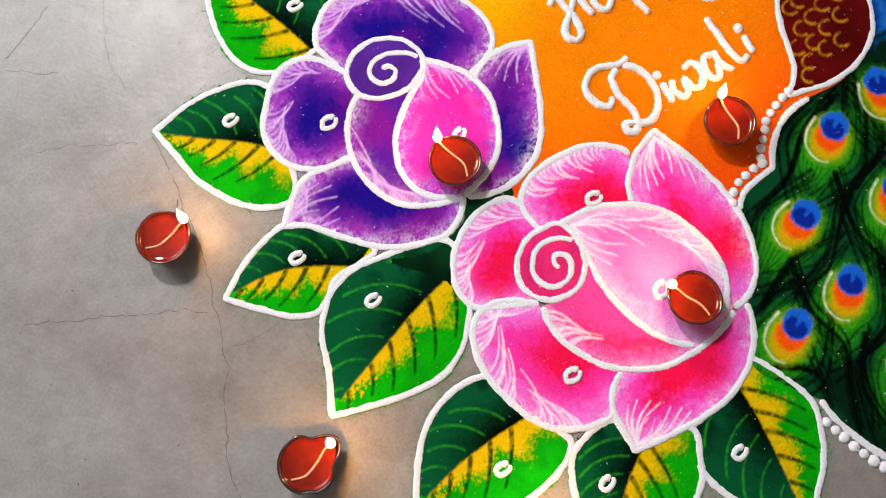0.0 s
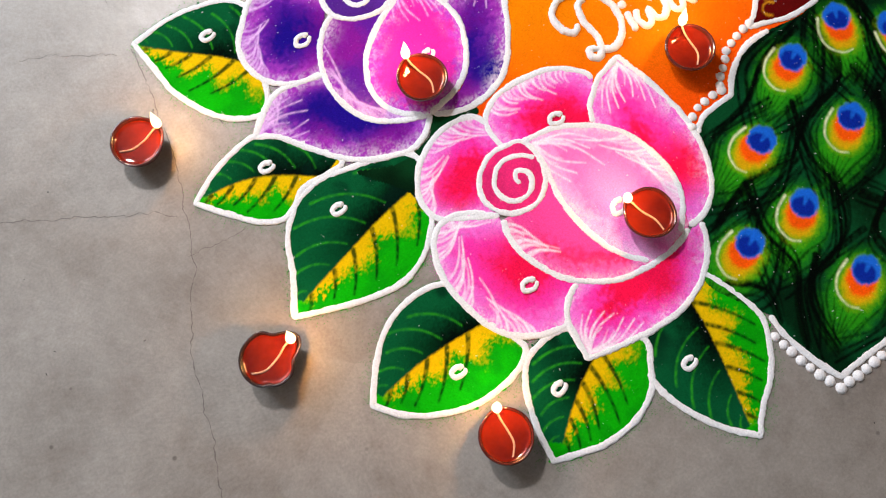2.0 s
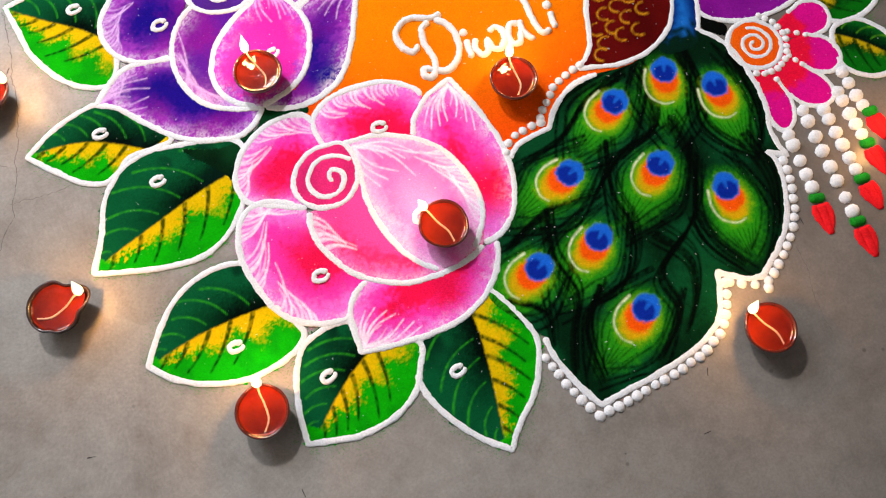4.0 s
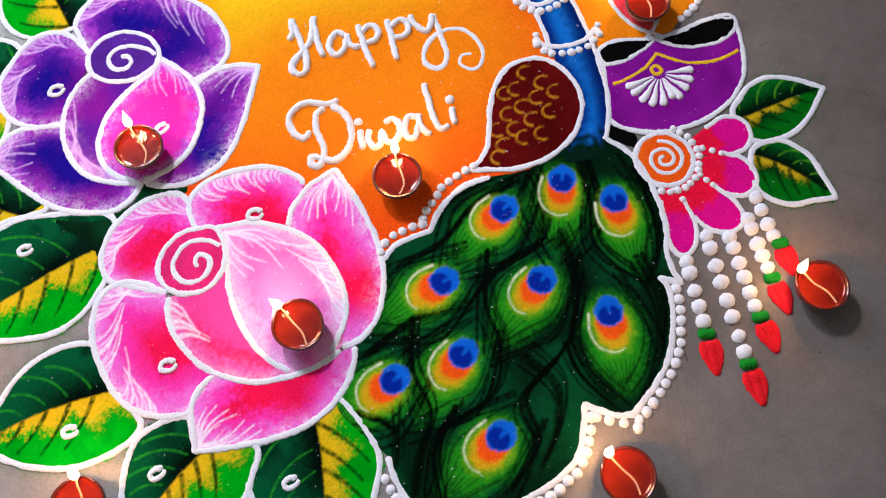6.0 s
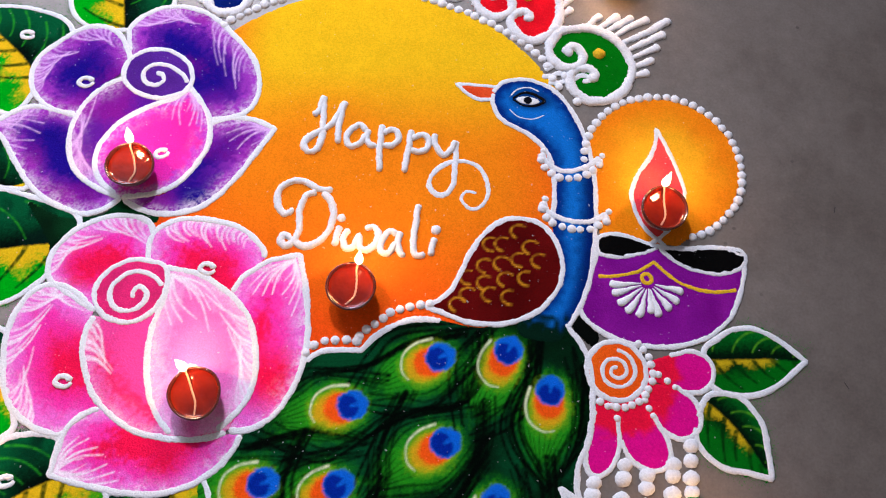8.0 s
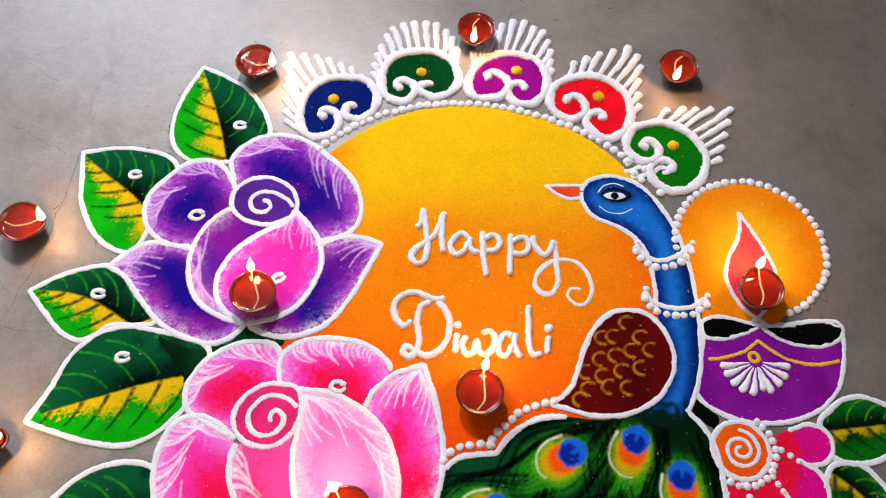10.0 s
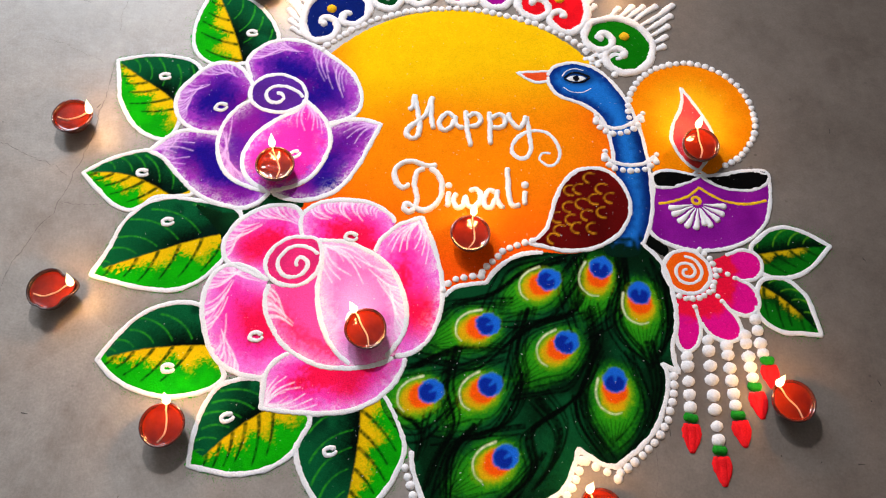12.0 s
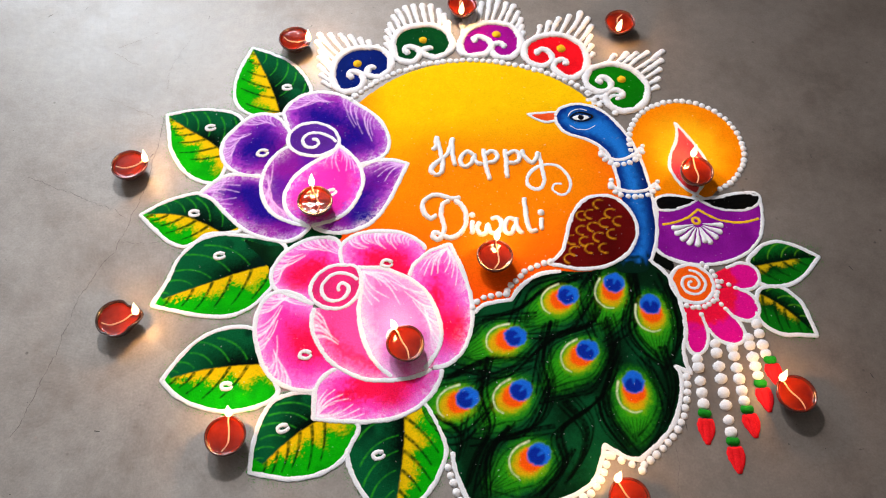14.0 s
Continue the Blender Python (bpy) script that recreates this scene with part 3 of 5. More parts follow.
whorl("heart", [(0.289, 0.413), (0.283, 0.444), (0.253, 0.467), (0.218, 0.466), (0.193, 0.444), (0.194, 0.414), (0.218, 0.394), (0.251, 0.389), (0.276, 0.399)],
      [(0.285, 0.419), (0.271, 0.434), (0.250, 0.443), (0.229, 0.442), (0.219, 0.428), (0.224, 0.413), (0.240, 0.409), (0.250, 0.418), (0.245, 0.428), (0.236, 0.429)], rgb("5a2a98"), purple_flower, 2.9)
for x, y, s, a in ((*[(0.142, 0.401)][0], 0.0105, 0.2), (*[(0.274, 0.302)][0], 0.009, 0.6)):
    mark(x, y, s, a, purple_flower, 0.0022)

PALE, HOT, ROSE, PSTREAK = rgb("f672d8"), rgb("f6164e"), rgb("fa38ac"), rgb("fff0fd")
pink_flower = thing("flower", "rangoli flower of pink and crimson powder with white outlines", "rangoli flower", "rangoli flowers")
petal(pink_flower, [(0.243, 0.070), (0.190, 0.096), (0.172, 0.110), (0.168, 0.139), (0.186, 0.173), (0.217, 0.196), (0.248, 0.205), (0.279, 0.201), (0.292, 0.181)],
      [(0.294, 0.146), (0.259, 0.136), (0.244, 0.114)], (PALE, HOT, ROSE, [(0.219, 0.127)][0], 0.045), 1.8, (PSTREAK, [(0.3, 0.55, 5), (0.62, 0.9, 5)], 0.030, 0.8, 6))
petal(pink_flower, [(0.293, 0.146), (0.289, 0.175), (0.301, 0.197), (0.330, 0.211), (0.372, 0.212), (0.408, 0.204), (0.435, 0.184), (0.443, 0.168)],
      [(0.428, 0.138), (0.409, 0.114), (0.369, 0.124), (0.329, 0.134)], (PALE, HOT, ROSE, [(0.380, 0.141)][0], 0.045), 1.85, (PSTREAK, [(0.25, 0.85, 10)], 0.026, 0.2, 7))
petal(pink_flower, [(0.411, 0.116), (0.420, 0.138), (0.449, 0.164), (0.488, 0.178), (0.503, 0.133), (0.514, 0.087), (0.517, 0.043), (0.509, 0.000), (0.491, -0.035), (0.466, -0.054), (0.441, -0.059)],
      [(0.457, -0.007), (0.454, 0.052), (0.433, 0.090)], (PALE, HOT, ROSE, [(0.478, 0.013)][0], 0.055), 1.9, None,
      (PSTREAK, [(0.483, 0.170)][0], [(0.432, 0.128), (0.437, 0.116), (0.450, 0.117), (0.462, 0.120), (0.475, 0.121), (0.486, 0.109), (0.492, 0.094)]), (3,))
petal(pink_flower, [(0.242, 0.070), (0.210, 0.093), (0.180, 0.099), (0.159, 0.086), (0.146, 0.059), (0.144, 0.022), (0.153, -0.020), (0.171, -0.056), (0.201, -0.078), (0.238, -0.087), (0.248, -0.083)],
      [(0.265, -0.059), (0.281, -0.048), (0.253, 0.000), (0.242, 0.043)], (PALE, HOT, ROSE, [(0.236, 0.006)][0], 0.060), 1.95, (PSTREAK, [(0.2, 0.4, 5), (0.47, 0.62, 4), (0.72, 0.9, 4)], 0.036, -0.8, 9))
petal(pink_flower, [(0.281, -0.050), (0.261, -0.062), (0.247, -0.085), (0.243, -0.134), (0.289, -0.141), (0.334, -0.144), (0.380, -0.139), (0.418, -0.121), (0.447, -0.090), (0.457, -0.062)],
      [(0.420, -0.068), (0.373, -0.077), (0.326, -0.074)], (PALE, HOT, ROSE, [(0.372, -0.098)][0], 0.040), 1.95, None,
      (PSTREAK, [(0.249, -0.129)][0], [(0.266, -0.086), (0.278, -0.087), (0.291, -0.096), (0.300, -0.104), (0.307, -0.114), (0.318, -0.122), (0.325, -0.131)]), (3,))
petal(pink_flower, [(0.244, 0.064), (0.239, 0.035), (0.247, 0.003), (0.267, -0.032), (0.296, -0.056), (0.331, -0.072), (0.373, -0.076), (0.411, -0.072), (0.439, -0.061)],
      [(0.453, -0.027), (0.459, 0.014), (0.447, 0.069), (0.389, 0.117), (0.329, 0.121), (0.314, 0.077), (0.279, 0.060)], (rgb("f666b6"), rgb("f64aa0"), rgb("f43074"), [(0.265, 0.047)][0], 0.04), 2.3, 
      (PSTREAK, [(0.02, 0.2, 5)], 0.03, 0.8, 11))
petal(pink_flower, [(0.373, -0.071), (0.353, -0.052), (0.336, -0.026), (0.325, 0.011), (0.320, 0.054), (0.326, 0.098), (0.321, 0.139), (0.362, 0.135), (0.399, 0.118), (0.434, 0.090), (0.454, 0.046), (0.460, 0.003), (0.449, -0.032), (0.427, -0.060)],
      [(0.397, -0.073)], (rgb("fba4e2"), rgb("fa88d2"), rgb("f974c8"), [(0.386, 0.040)][0], 0.05), 2.7,
      (PSTREAK, [(0.70, 0.95, 8)], 0.03, -1.2, 12), (PSTREAK, [(0.329, 0.130)][0], [(0.343, 0.064), (0.356, 0.069), (0.373, 0.075), (0.388, 0.089), (0.403, 0.094), (0.392, 0.061)]), (6,), "inner_petal")
whorl("heart", [(0.321, 0.136), (0.299, 0.145), (0.269, 0.142), (0.247, 0.125), (0.237, 0.102), (0.242, 0.080), (0.260, 0.064), (0.289, 0.061), (0.313, 0.076), (0.325, 0.104)],
      [(0.321, 0.114), (0.299, 0.128), (0.275, 0.126), (0.259, 0.110), (0.257, 0.092), (0.269, 0.077), (0.289, 0.076), (0.302, 0.089), (0.302, 0.103), (0.291, 0.109), (0.285, 0.100), (0.288, 0.093)], rgb("f2307c"), pink_flower, 3.0)
for x, y, s, a in ((*[(0.372, 0.144)][0], 0.010, 0.0), (*[(0.229, -0.023)][0], 0.010, 0.1), (*[(0.378, 0.006)][0], 0.011, 0.5)):
    mark(x, y, s, a, pink_flower, 0.003)


# ---- leaves ----
LEAVES = []


def leaf(outline, corner, rib, dark_side, mark_at=None, mark_angle=0.4, label="", veins=6, lime=False):
    """A pointed leaf: one half dark green with pale veins, the other bright green with yellow along the midrib and dark veins."""
    t = thing("leaf", label or "rangoli leaf, half dark and half bright green powder", "rangoli leaf", "rangoli leaves")
    rim = spline(outline, closed=True, corners=corner)
    r = spline(rib, step=0.004)
    a, b = r[0], r[-1]
    axis = (b - a) / np.linalg.norm(b - a)
    side = np.array((-axis[1], axis[0])) * dark_side
    size = np.linalg.norm(b - a)
    rng = np.random.default_rng(int(abs(a[0] * 9000)))
    strokes = []

    def vein(q, way, part, bend):
        """A curved vein from q that ends short of the rim."""
        run = q + way * np.linspace(0, 0.16, 60)[:, None]
        out = np.flatnonzero(~inside(run[:, 0], run[:, 1], rim))
        ln = (out[0] if len(out) else 59) / 59 * 0.16 * part
        v = np.array((-way[1], way[0]))
        v = v if v @ axis > 0 else -v
        f = np.linspace(0, 1, 9)[:, None]
        return (1 - f) ** 2 * q + 2 * f * (1 - f) * (q + way * ln * 0.5 + v * 2 * bend * ln) + f ** 2 * (q + way * ln)
    for k in range(veins):
        f = k / (veins - 1)
        o = r[int((0.10 + 0.84 * f) * (len(r) - 1))]
        slant = radians(68 - 30 * f + rng.uniform(-4, 4))
        strokes.append((1, vein(o + side * (0.006 + 0.006 * f), side * math.cos(slant) - axis * math.sin(slant), rng.uniform(0.78, 0.92), 0.13)))
        slant = radians(50 - 8 * f + rng.uniform(-4, 4))
        strokes.append((-1, vein(o - side * 0.002, -side * math.cos(slant) - axis * math.sin(slant), rng.uniform(0.68, 0.86), 0.05)))

    def paint(x, y):
        d, s = edge_distance(x, y, r, False)
        al = ((x - a[0]) * axis[0] + (y - a[1]) * axis[1]) / size
        n = lattice(x, y, 0.010, 4) * 0.2 + lattice(x, y, 0.0042, 5) * 0.25 + lattice(x, y, 0.0019, 6) * 0.55
        inner = inside(x, y, np.r_[r, [b + axis + side, a - axis * 0.4 + side]])
        dark = mix(rgb("08542e"), rgb("010c07"), (1 - smooth(0.003, 0.056, d + 0.022 * (n - 0.5))) * smooth(0.05, 0.65, al))
        dark = mix(dark, rgb("031c14"), 0.8 * smooth(0.48, 0.75, lattice(x, y, 0.022, 13)) * smooth(0.45, 0.85, al))
        # the yellow runs out in fingers along the veins
        finger = lattice(al * 3.4 * veins / 6 + 0 * x, 0 * x, 0.5, 8)
        band = (0.008 if lime else 0.007) + (0.012 + 0.026 * finger) * smooth(-0.05, 0.6, al)
        fade = smooth(band * 0.45, band * 1.15, d + 0.034 * (n - 0.5))
        light = mix(rgb("0da808"), rgb("e2ba06"), (1 - fade) * smooth(-0.02, 0.10, al))
        light = mix(light, rgb("078a0c"), 0.5 * smooth(0.4, 0.8, lattice(x, y, 0.018, 15)) * fade)
        if lime:
            light = mix(rgb("0a6a10"), rgb("04300c"), (1 - smooth(0.008, 0.03, d + 0.016 * (n - 0.5))) * smooth(0.2, 0.8, al))
            light = mix(light, rgb("c8aa0c"), (1 - smooth(0.003, 0.016 * (0.4 + finger), d + 0.012 * (n - 0.5))) * smooth(0.2, 0.4, al))
            dark = mix(rgb("0a6a1c"), rgb("02180a"), (1 - smooth(0.004, 0.04, d + 0.016 * (n - 0.5))))
        k = smooth(-0.0016, 0.0016, np.where(inner, d, -d) + 0.0022 * (n - 0.5))
        c = mix(light, dark, k)
        for i, (sgn, st) in enumerate(strokes):
            if sgn > 0:
                c = mix(c, rgb("2aa01c" if not lime else "5aa81c"), 0.75 * k * brush(x, y, st, 0.0016, 0.0034, 0.0012, i % 5, 0.5))
            else:
                c = mix(c, rgb("053208"), 0.92 * (1 - k) * brush(x, y, st, 0.0062, 0.0028, 0.0012, i % 5, 0.35))
        return c
    blade = powder("blade", rim, paint, t, 1.45 - 0.04 * len(LEAVES), 0.0016, feather=0.011)
    LEAVES.append(t)
    for j, (stretch, whole) in enumerate(uncovered(rim)):
        spill(stretch, lambda x, y: mix(rgb("0e7a1c"), rgb("3aa01c"), lattice(x, y, 0.02, 3)), t, int(len(stretch) * 7), 10 * len(LEAVES) + j)
        ridge("outline", stretch, LINE * 0.95, white, t, closed=whole, base=0.0008, seed=random.randrange(99))
    COVER.append(rim)
    if mark_at:
        mark(*mark_at, 0.0088, mark_angle, t, 0.0016)
    return t


leaf([(0.111, 0.676), (0.153, 0.657), (0.195, 0.628), (0.226, 0.580), (0.232, 0.542), (0.204, 0.507), (0.165, 0.495), (0.115, 0.498), (0.086, 0.527), (0.080, 0.573), (0.091, 0.626)], (0,), [(0.112, 0.669), (0.143, 0.592), (0.161, 0.539), (0.173, 0.493)], 1, [(0.185, 0.564)][0], 0.1)
leaf([(-0.049, 0.505), (-0.004, 0.514), (0.041, 0.513), (0.084, 0.501), (0.102, 0.470), (0.081, 0.415), (0.071, 0.369), (0.054, 0.337), (0.016, 0.348), (-0.013, 0.379), (-0.034, 0.422), (-0.042, 0.464)], (0,), [(-0.044, 0.498), (-0.005, 0.466), (0.042, 0.431), (0.074, 0.395)], 1, [(0.038, 0.468)][0], 0.2)
leaf([(-0.036, 0.085), (-0.014, 0.130), (0.001, 0.173), (0.030, 0.207), (0.070, 0.222), (0.114, 0.217), (0.166, 0.206), (0.192, 0.187), (0.184, 0.141), (0.172, 0.116), (0.159, 0.096), (0.132, 0.071), (0.095, 0.057), (0.046, 0.062), (0.006, 0.072)], (0,), [(-0.018, 0.096), (0.041, 0.117), (0.109, 0.140), (0.178, 0.157)], 1, [(0.074, 0.177)][0], 0.2)
leaf([(-0.075, 0.272), (-0.042, 0.294), (-0.007, 0.308), (0.032, 0.313), (0.074, 0.279), (0.108, 0.233), (0.083, 0.225), (0.050, 0.224), (0.028, 0.208), (0.009, 0.200), (-0.018, 0.211), (-0.050, 0.243)], (0,), [(-0.063, 0.273), (-0.013, 0.269), (0.030, 0.253), (0.078, 0.223)], 1, [(0.022, 0.270)][0], 0.1)
leaf([(-0.005, -0.053), (0.022, -0.012), (0.050, 0.016), (0.087, 0.033), (0.125, 0.035), (0.150, 0.020), (0.161, -0.030), (0.185, -0.081), (0.176, -0.096), (0.151, -0.108), (0.106, -0.113), (0.060, -0.103), (0.022, -0.082)], (0,), [(0.009, -0.050), (0.064, -0.039), (0.120, -0.035), (0.174, -0.036)], 1, [(0.101, -0.070)][0], 0.1)
leaf([(0.145, -0.214), (0.149, -0.169), (0.158, -0.134), (0.176, -0.103), (0.201, -0.091), (0.240, -0.090), (0.255, -0.117), (0.314, -0.146), (0.304, -0.179), (0.288, -0.204), (0.254, -0.223), (0.213, -0.228), (0.180, -0.223)], (0,), [(0.165, -0.202), (0.200, -0.171), (0.232, -0.148), (0.265, -0.131)], 1, [(0.195, -0.147)][0], 0.4)
leaf([(0.371, -0.312), (0.340, -0.284), (0.314, -0.247), (0.300, -0.213), (0.298, -0.184), (0.311, -0.151), (0.351, -0.136), (0.394, -0.127), (0.420, -0.118), (0.433, -0.135), (0.445, -0.163), (0.454, -0.195), (0.446, -0.223), (0.423, -0.260), (0.391, -0.288)], (0,), [(0.367, -0.296), (0.380, -0.231), (0.388, -0.180), (0.390, -0.132)], 1, [(0.346, -0.200)][0], 0.3)

# dark bed of powder between the flowers and their leaves
shade_bed = thing("dark_bed", "bed of black-green powder between the flowers and leaves", "rangoli")
powder("bed", spline([(0.115, 0.209), (0.166, 0.194), (0.217, 0.203), (0.239, 0.229), (0.289, 0.214), (0.289, 0.199), (0.248, 0.201), (0.207, 0.186), (0.178, 0.152), (0.170, 0.119), (0.158, 0.154)], closed=True), lambda x, y: mix(rgb("031509"), rgb("0a3a1c"), lattice(x, y, 0.03, 3)), shade_bed, 1.55)


# ---- the peacock drawing ----
bird = thing("peacock_drawing", "rangoli of a blue-necked peacock with a green feather train", "rangoli")
train_line = spline([(0.851, 0.120), (0.873, 0.093), (0.883, 0.062), (0.885, 0.021), (0.882, -0.019), (0.871, -0.052), (0.870, -0.078), (0.874, -0.095), (0.850, -0.080), (0.856, -0.099), (0.850, -0.128), (0.838, -0.158), (0.822, -0.184), (0.799, -0.206), (0.776, -0.222), (0.761, -0.233), (0.742, -0.230), (0.724, -0.218), (0.708, -0.206), (0.693, -0.243), (0.674, -0.267), (0.644, -0.282), (0.610, -0.291), (0.569, -0.297), (0.535, -0.300), (0.495, -0.304), (0.483, -0.281), (0.472, -0.253), (0.465, -0.224), (0.464, -0.201), (0.442, -0.172), (0.418, -0.127), (0.441, -0.091), (0.465, -0.054), (0.486, -0.016), (0.507, 0.035), (0.548, 0.056), (0.586, 0.059), (0.611, 0.088), (0.646, 0.107), (0.684, 0.111), (0.736, 0.108), (0.795, 0.125)],
                     closed=True, corners=(7, 8, 15, 18, 25, 29, 32, 35, 37))
EYES = [(np.array(b), np.array(o)) for b, o in (
    [(0.688, 0.063), (0.657, 0.044)], [(0.774, 0.082), (0.761, 0.050)], [(0.831, 0.036), (0.829, -0.001)], [(0.586, -0.011), (0.549, -0.024)], [(0.706, -0.043), (0.674, -0.067)],
    [(0.494, -0.115), (0.461, -0.130)], [(0.584, -0.107), (0.551, -0.132)], [(0.774, -0.105), (0.770, -0.139)], [(0.600, -0.215), (0.565, -0.236)])]
ROOT = np.array([(0.834, 0.136)][0])


def paint_train(x, y):
    n = lattice(x, y, 0.010, 4) * 0.3 + lattice(x, y, 0.0045, 5) * 0.35 + lattice(x, y, 0.0021, 6) * 0.35
    c = mix(rgb("042410"), rgb("094624"), smooth(0.25, 0.75, lattice(x, y, 0.05, 9) + 0.3 * (n - 0.5)))
    rng = np.random.default_rng(5)
    # bright halo of every feather, longer on its outer side
    for b, o in EYES:
        u = (o - b) / np.linalg.norm(o - b)
        m = b + u * 0.020
        px, py = (x - m[0]) * u[0] + (y - m[1]) * u[1], -(x - m[0]) * u[1] + (y - m[1]) * u[0]
        e = np.hypot(px / np.where(px > 0, 0.098, 0.058), py / (0.050 - 0.10 * np.maximum(px - 0.03, 0)))
        c = mix(c, rgb("1c8014"), 0.95 * (1 - smooth(0.50, 1.0, e + 0.30 * (n - 0.5))))
        c = mix(c, rgb("2f9c12"), 0.85 * (1 - smooth(0.30, 0.85, e + 0.36 * (n - 0.5))))
    # fine green hairs on the feathers, then the dark barbs that hug each one and meet below it
    for i, (b, o) in enumerate(EYES):
        u = (o - b) / np.linalg.norm(o - b)
        v = np.array((-u[1], u[0]))
        for sgn in (1, -1):
            for k in range(4):
                w = 0.036 + 0.0075 * k
                a = b - u * (0.040 + 0.005 * k) + v * sgn * (w * 0.40) + rng.normal(0, 0.003, 2)
                m = b + u * (0.022 + 0.006 * k) + v * sgn * w + rng.normal(0, 0.002, 2)
                m2 = b + u * (0.060 + 0.008 * k) + v * sgn * w * 0.72 + rng.normal(0, 0.003, 2)
                z = b + u * (0.096 + 0.010 * k) + v * sgn * (w * 0.16) + rng.normal(0, 0.004, 2)
                c = mix(c, rgb("010704"), (0.70 + 0.08 * k) * brush(x, y, spline([a, m, m2, z], step=0.009), 0.0024 + 0.0010 * k, 0.0036, 0.0013, (i + k) % 5, 0.35))
        for k in range(7):
            f = -1 + 2 * (k + 0.5) / 7
            a = b + u * (0.052 + rng.uniform(-0.004, 0.010)) + v * f * 0.026
            z = b + u * (0.088 + rng.uniform(0, 0.014)) + v * f * 0.008
            c = mix(c, rgb("010a05"), 0.62 * brush(x, y, np.array([a, z]), 0.0012, 0.0030, 0.0010, k % 5, 0.5))
    # long black strands that flow down the train between the feathers
    for i, strand in enumerate((
            [(0.717, 0.100), (0.649, 0.078), (0.596, 0.041), (0.532, 0.025)], [(0.740, 0.100), (0.741, 0.052), (0.718, 0.004), (0.662, -0.012), (0.610, -0.048)], [(0.806, 0.098), (0.806, 0.052), (0.790, -0.008), (0.805, -0.047), (0.835, -0.083)],
            [(0.748, 0.012), (0.751, -0.047), (0.727, -0.112), (0.688, -0.148)], [(0.650, 0.012), (0.628, -0.055), (0.631, -0.111), (0.604, -0.165), (0.539, -0.186)], [(0.534, -0.050), (0.518, -0.110), (0.527, -0.164), (0.501, -0.211), (0.481, -0.257)],
            [(0.658, -0.130), (0.685, -0.174), (0.674, -0.217), (0.641, -0.259)], [(0.715, -0.130), (0.720, -0.174), (0.743, -0.214)], [(0.557, -0.173), (0.518, -0.216), (0.512, -0.278)], [(0.831, -0.047), (0.838, -0.113), (0.815, -0.175)],
            [(0.872, 0.072), (0.870, -0.009), (0.851, -0.068)], [(0.474, -0.073), (0.543, -0.047), (0.610, -0.051)], [(0.688, -0.148), (0.638, -0.182), (0.639, -0.234), (0.595, -0.278)], [(0.446, -0.141), (0.480, -0.172), (0.471, -0.215)])):
        s = np.array(strand)
        for k in (-2.5, -1.5, -0.5, 0.5, 1.5, 2.5):
            off = rng.normal(0, 0.0025, 2) + np.array((0.7, 0.5)) * k * 0.0072
            wave = spline(s + off * np.linspace(1.0, 0.5, len(s))[:, None], step=0.009)
            c = mix(c, rgb("010603"), (0.92 if abs(k) < 1 else 0.8) * brush(x, y, wave, 0.0080 if abs(k) < 1 else 0.0040, 0.0024, 0.0016, (i + int(k + 3)) % 5, 0.3))
    # shade of black powder at the root of the tail
    c = mix(c, rgb("010a06"), 0.75 * (1 - smooth(0.02, 0.085, np.hypot(x - ROOT[0] + 0.035, (y - ROOT[1]) * 1.2) + 0.03 * (n - 0.5))))
    for b, o in EYES:
        u = (o - b) / np.linalg.norm(o - b)
        v = np.array((-u[1], u[0]))

        def oval(f, along, across):
            m = b + u * f
            px, py = (x - m[0]) * u[0] + (y - m[1]) * u[1], -(x - m[0]) * u[1] + (y - m[1]) * u[0]
            return np.hypot(px / along, py / across)
        c = mix(c, rgb("8cb410"), 0.9 * (1 - smooth(0.62, 1.12, oval(0.019, 0.039, 0.0300) + 0.34 * (n - 0.5))))
        c = mix(c, rgb("e2a60c"), 0.9 * (1 - smooth(0.66, 1.08, oval(0.020, 0.032, 0.0240) + 0.32 * (n - 0.5))))
        c = mix(c, rgb("fb5a0a"), 1 - smooth(0.75, 1.1, oval(0.014, 0.0235, 0.0205) + 0.25 * (n - 0.5)))
        arc = [b + u * f + v * s for f, s in ((0.000, -0.026), (0.022, -0.029), (0.042, -0.022), (0.052, -0.004), (0.049, 0.010))]
        if v[0] < 0:
            arc = [b + u * f - v * s for f, s in ((0.000, -0.026), (0.022, -0.029), (0.042, -0.022), (0.052, -0.004), (0.049, 0.010))]
        c = mix(c, rgb("e8f0c0"), 0.9 * brush(x, y, spline(arc), 0.0038, 0.0016, 0.0013, 1, 0.35))
        c = mix(c, rgb("1a66d8"), 1 - smooth(0.84, 1.06, oval(0.0, 0.0205, 0.0195) + 0.3 * (n - 0.5)))
        c = mix(c, rgb("0a1e90"), 0.92 * (1 - smooth(0.78, 1.1, oval(0.0045, 0.0135, 0.0155) + 0.3 * (n - 0.5))))
        c = mix(c, rgb("1a66d8"), 0.9 * brush(x, y, np.array([b - u * 0.016, b + u * 0.001]), 0.010, 0.0035, 0.0016, 2, 0.3))
    return c


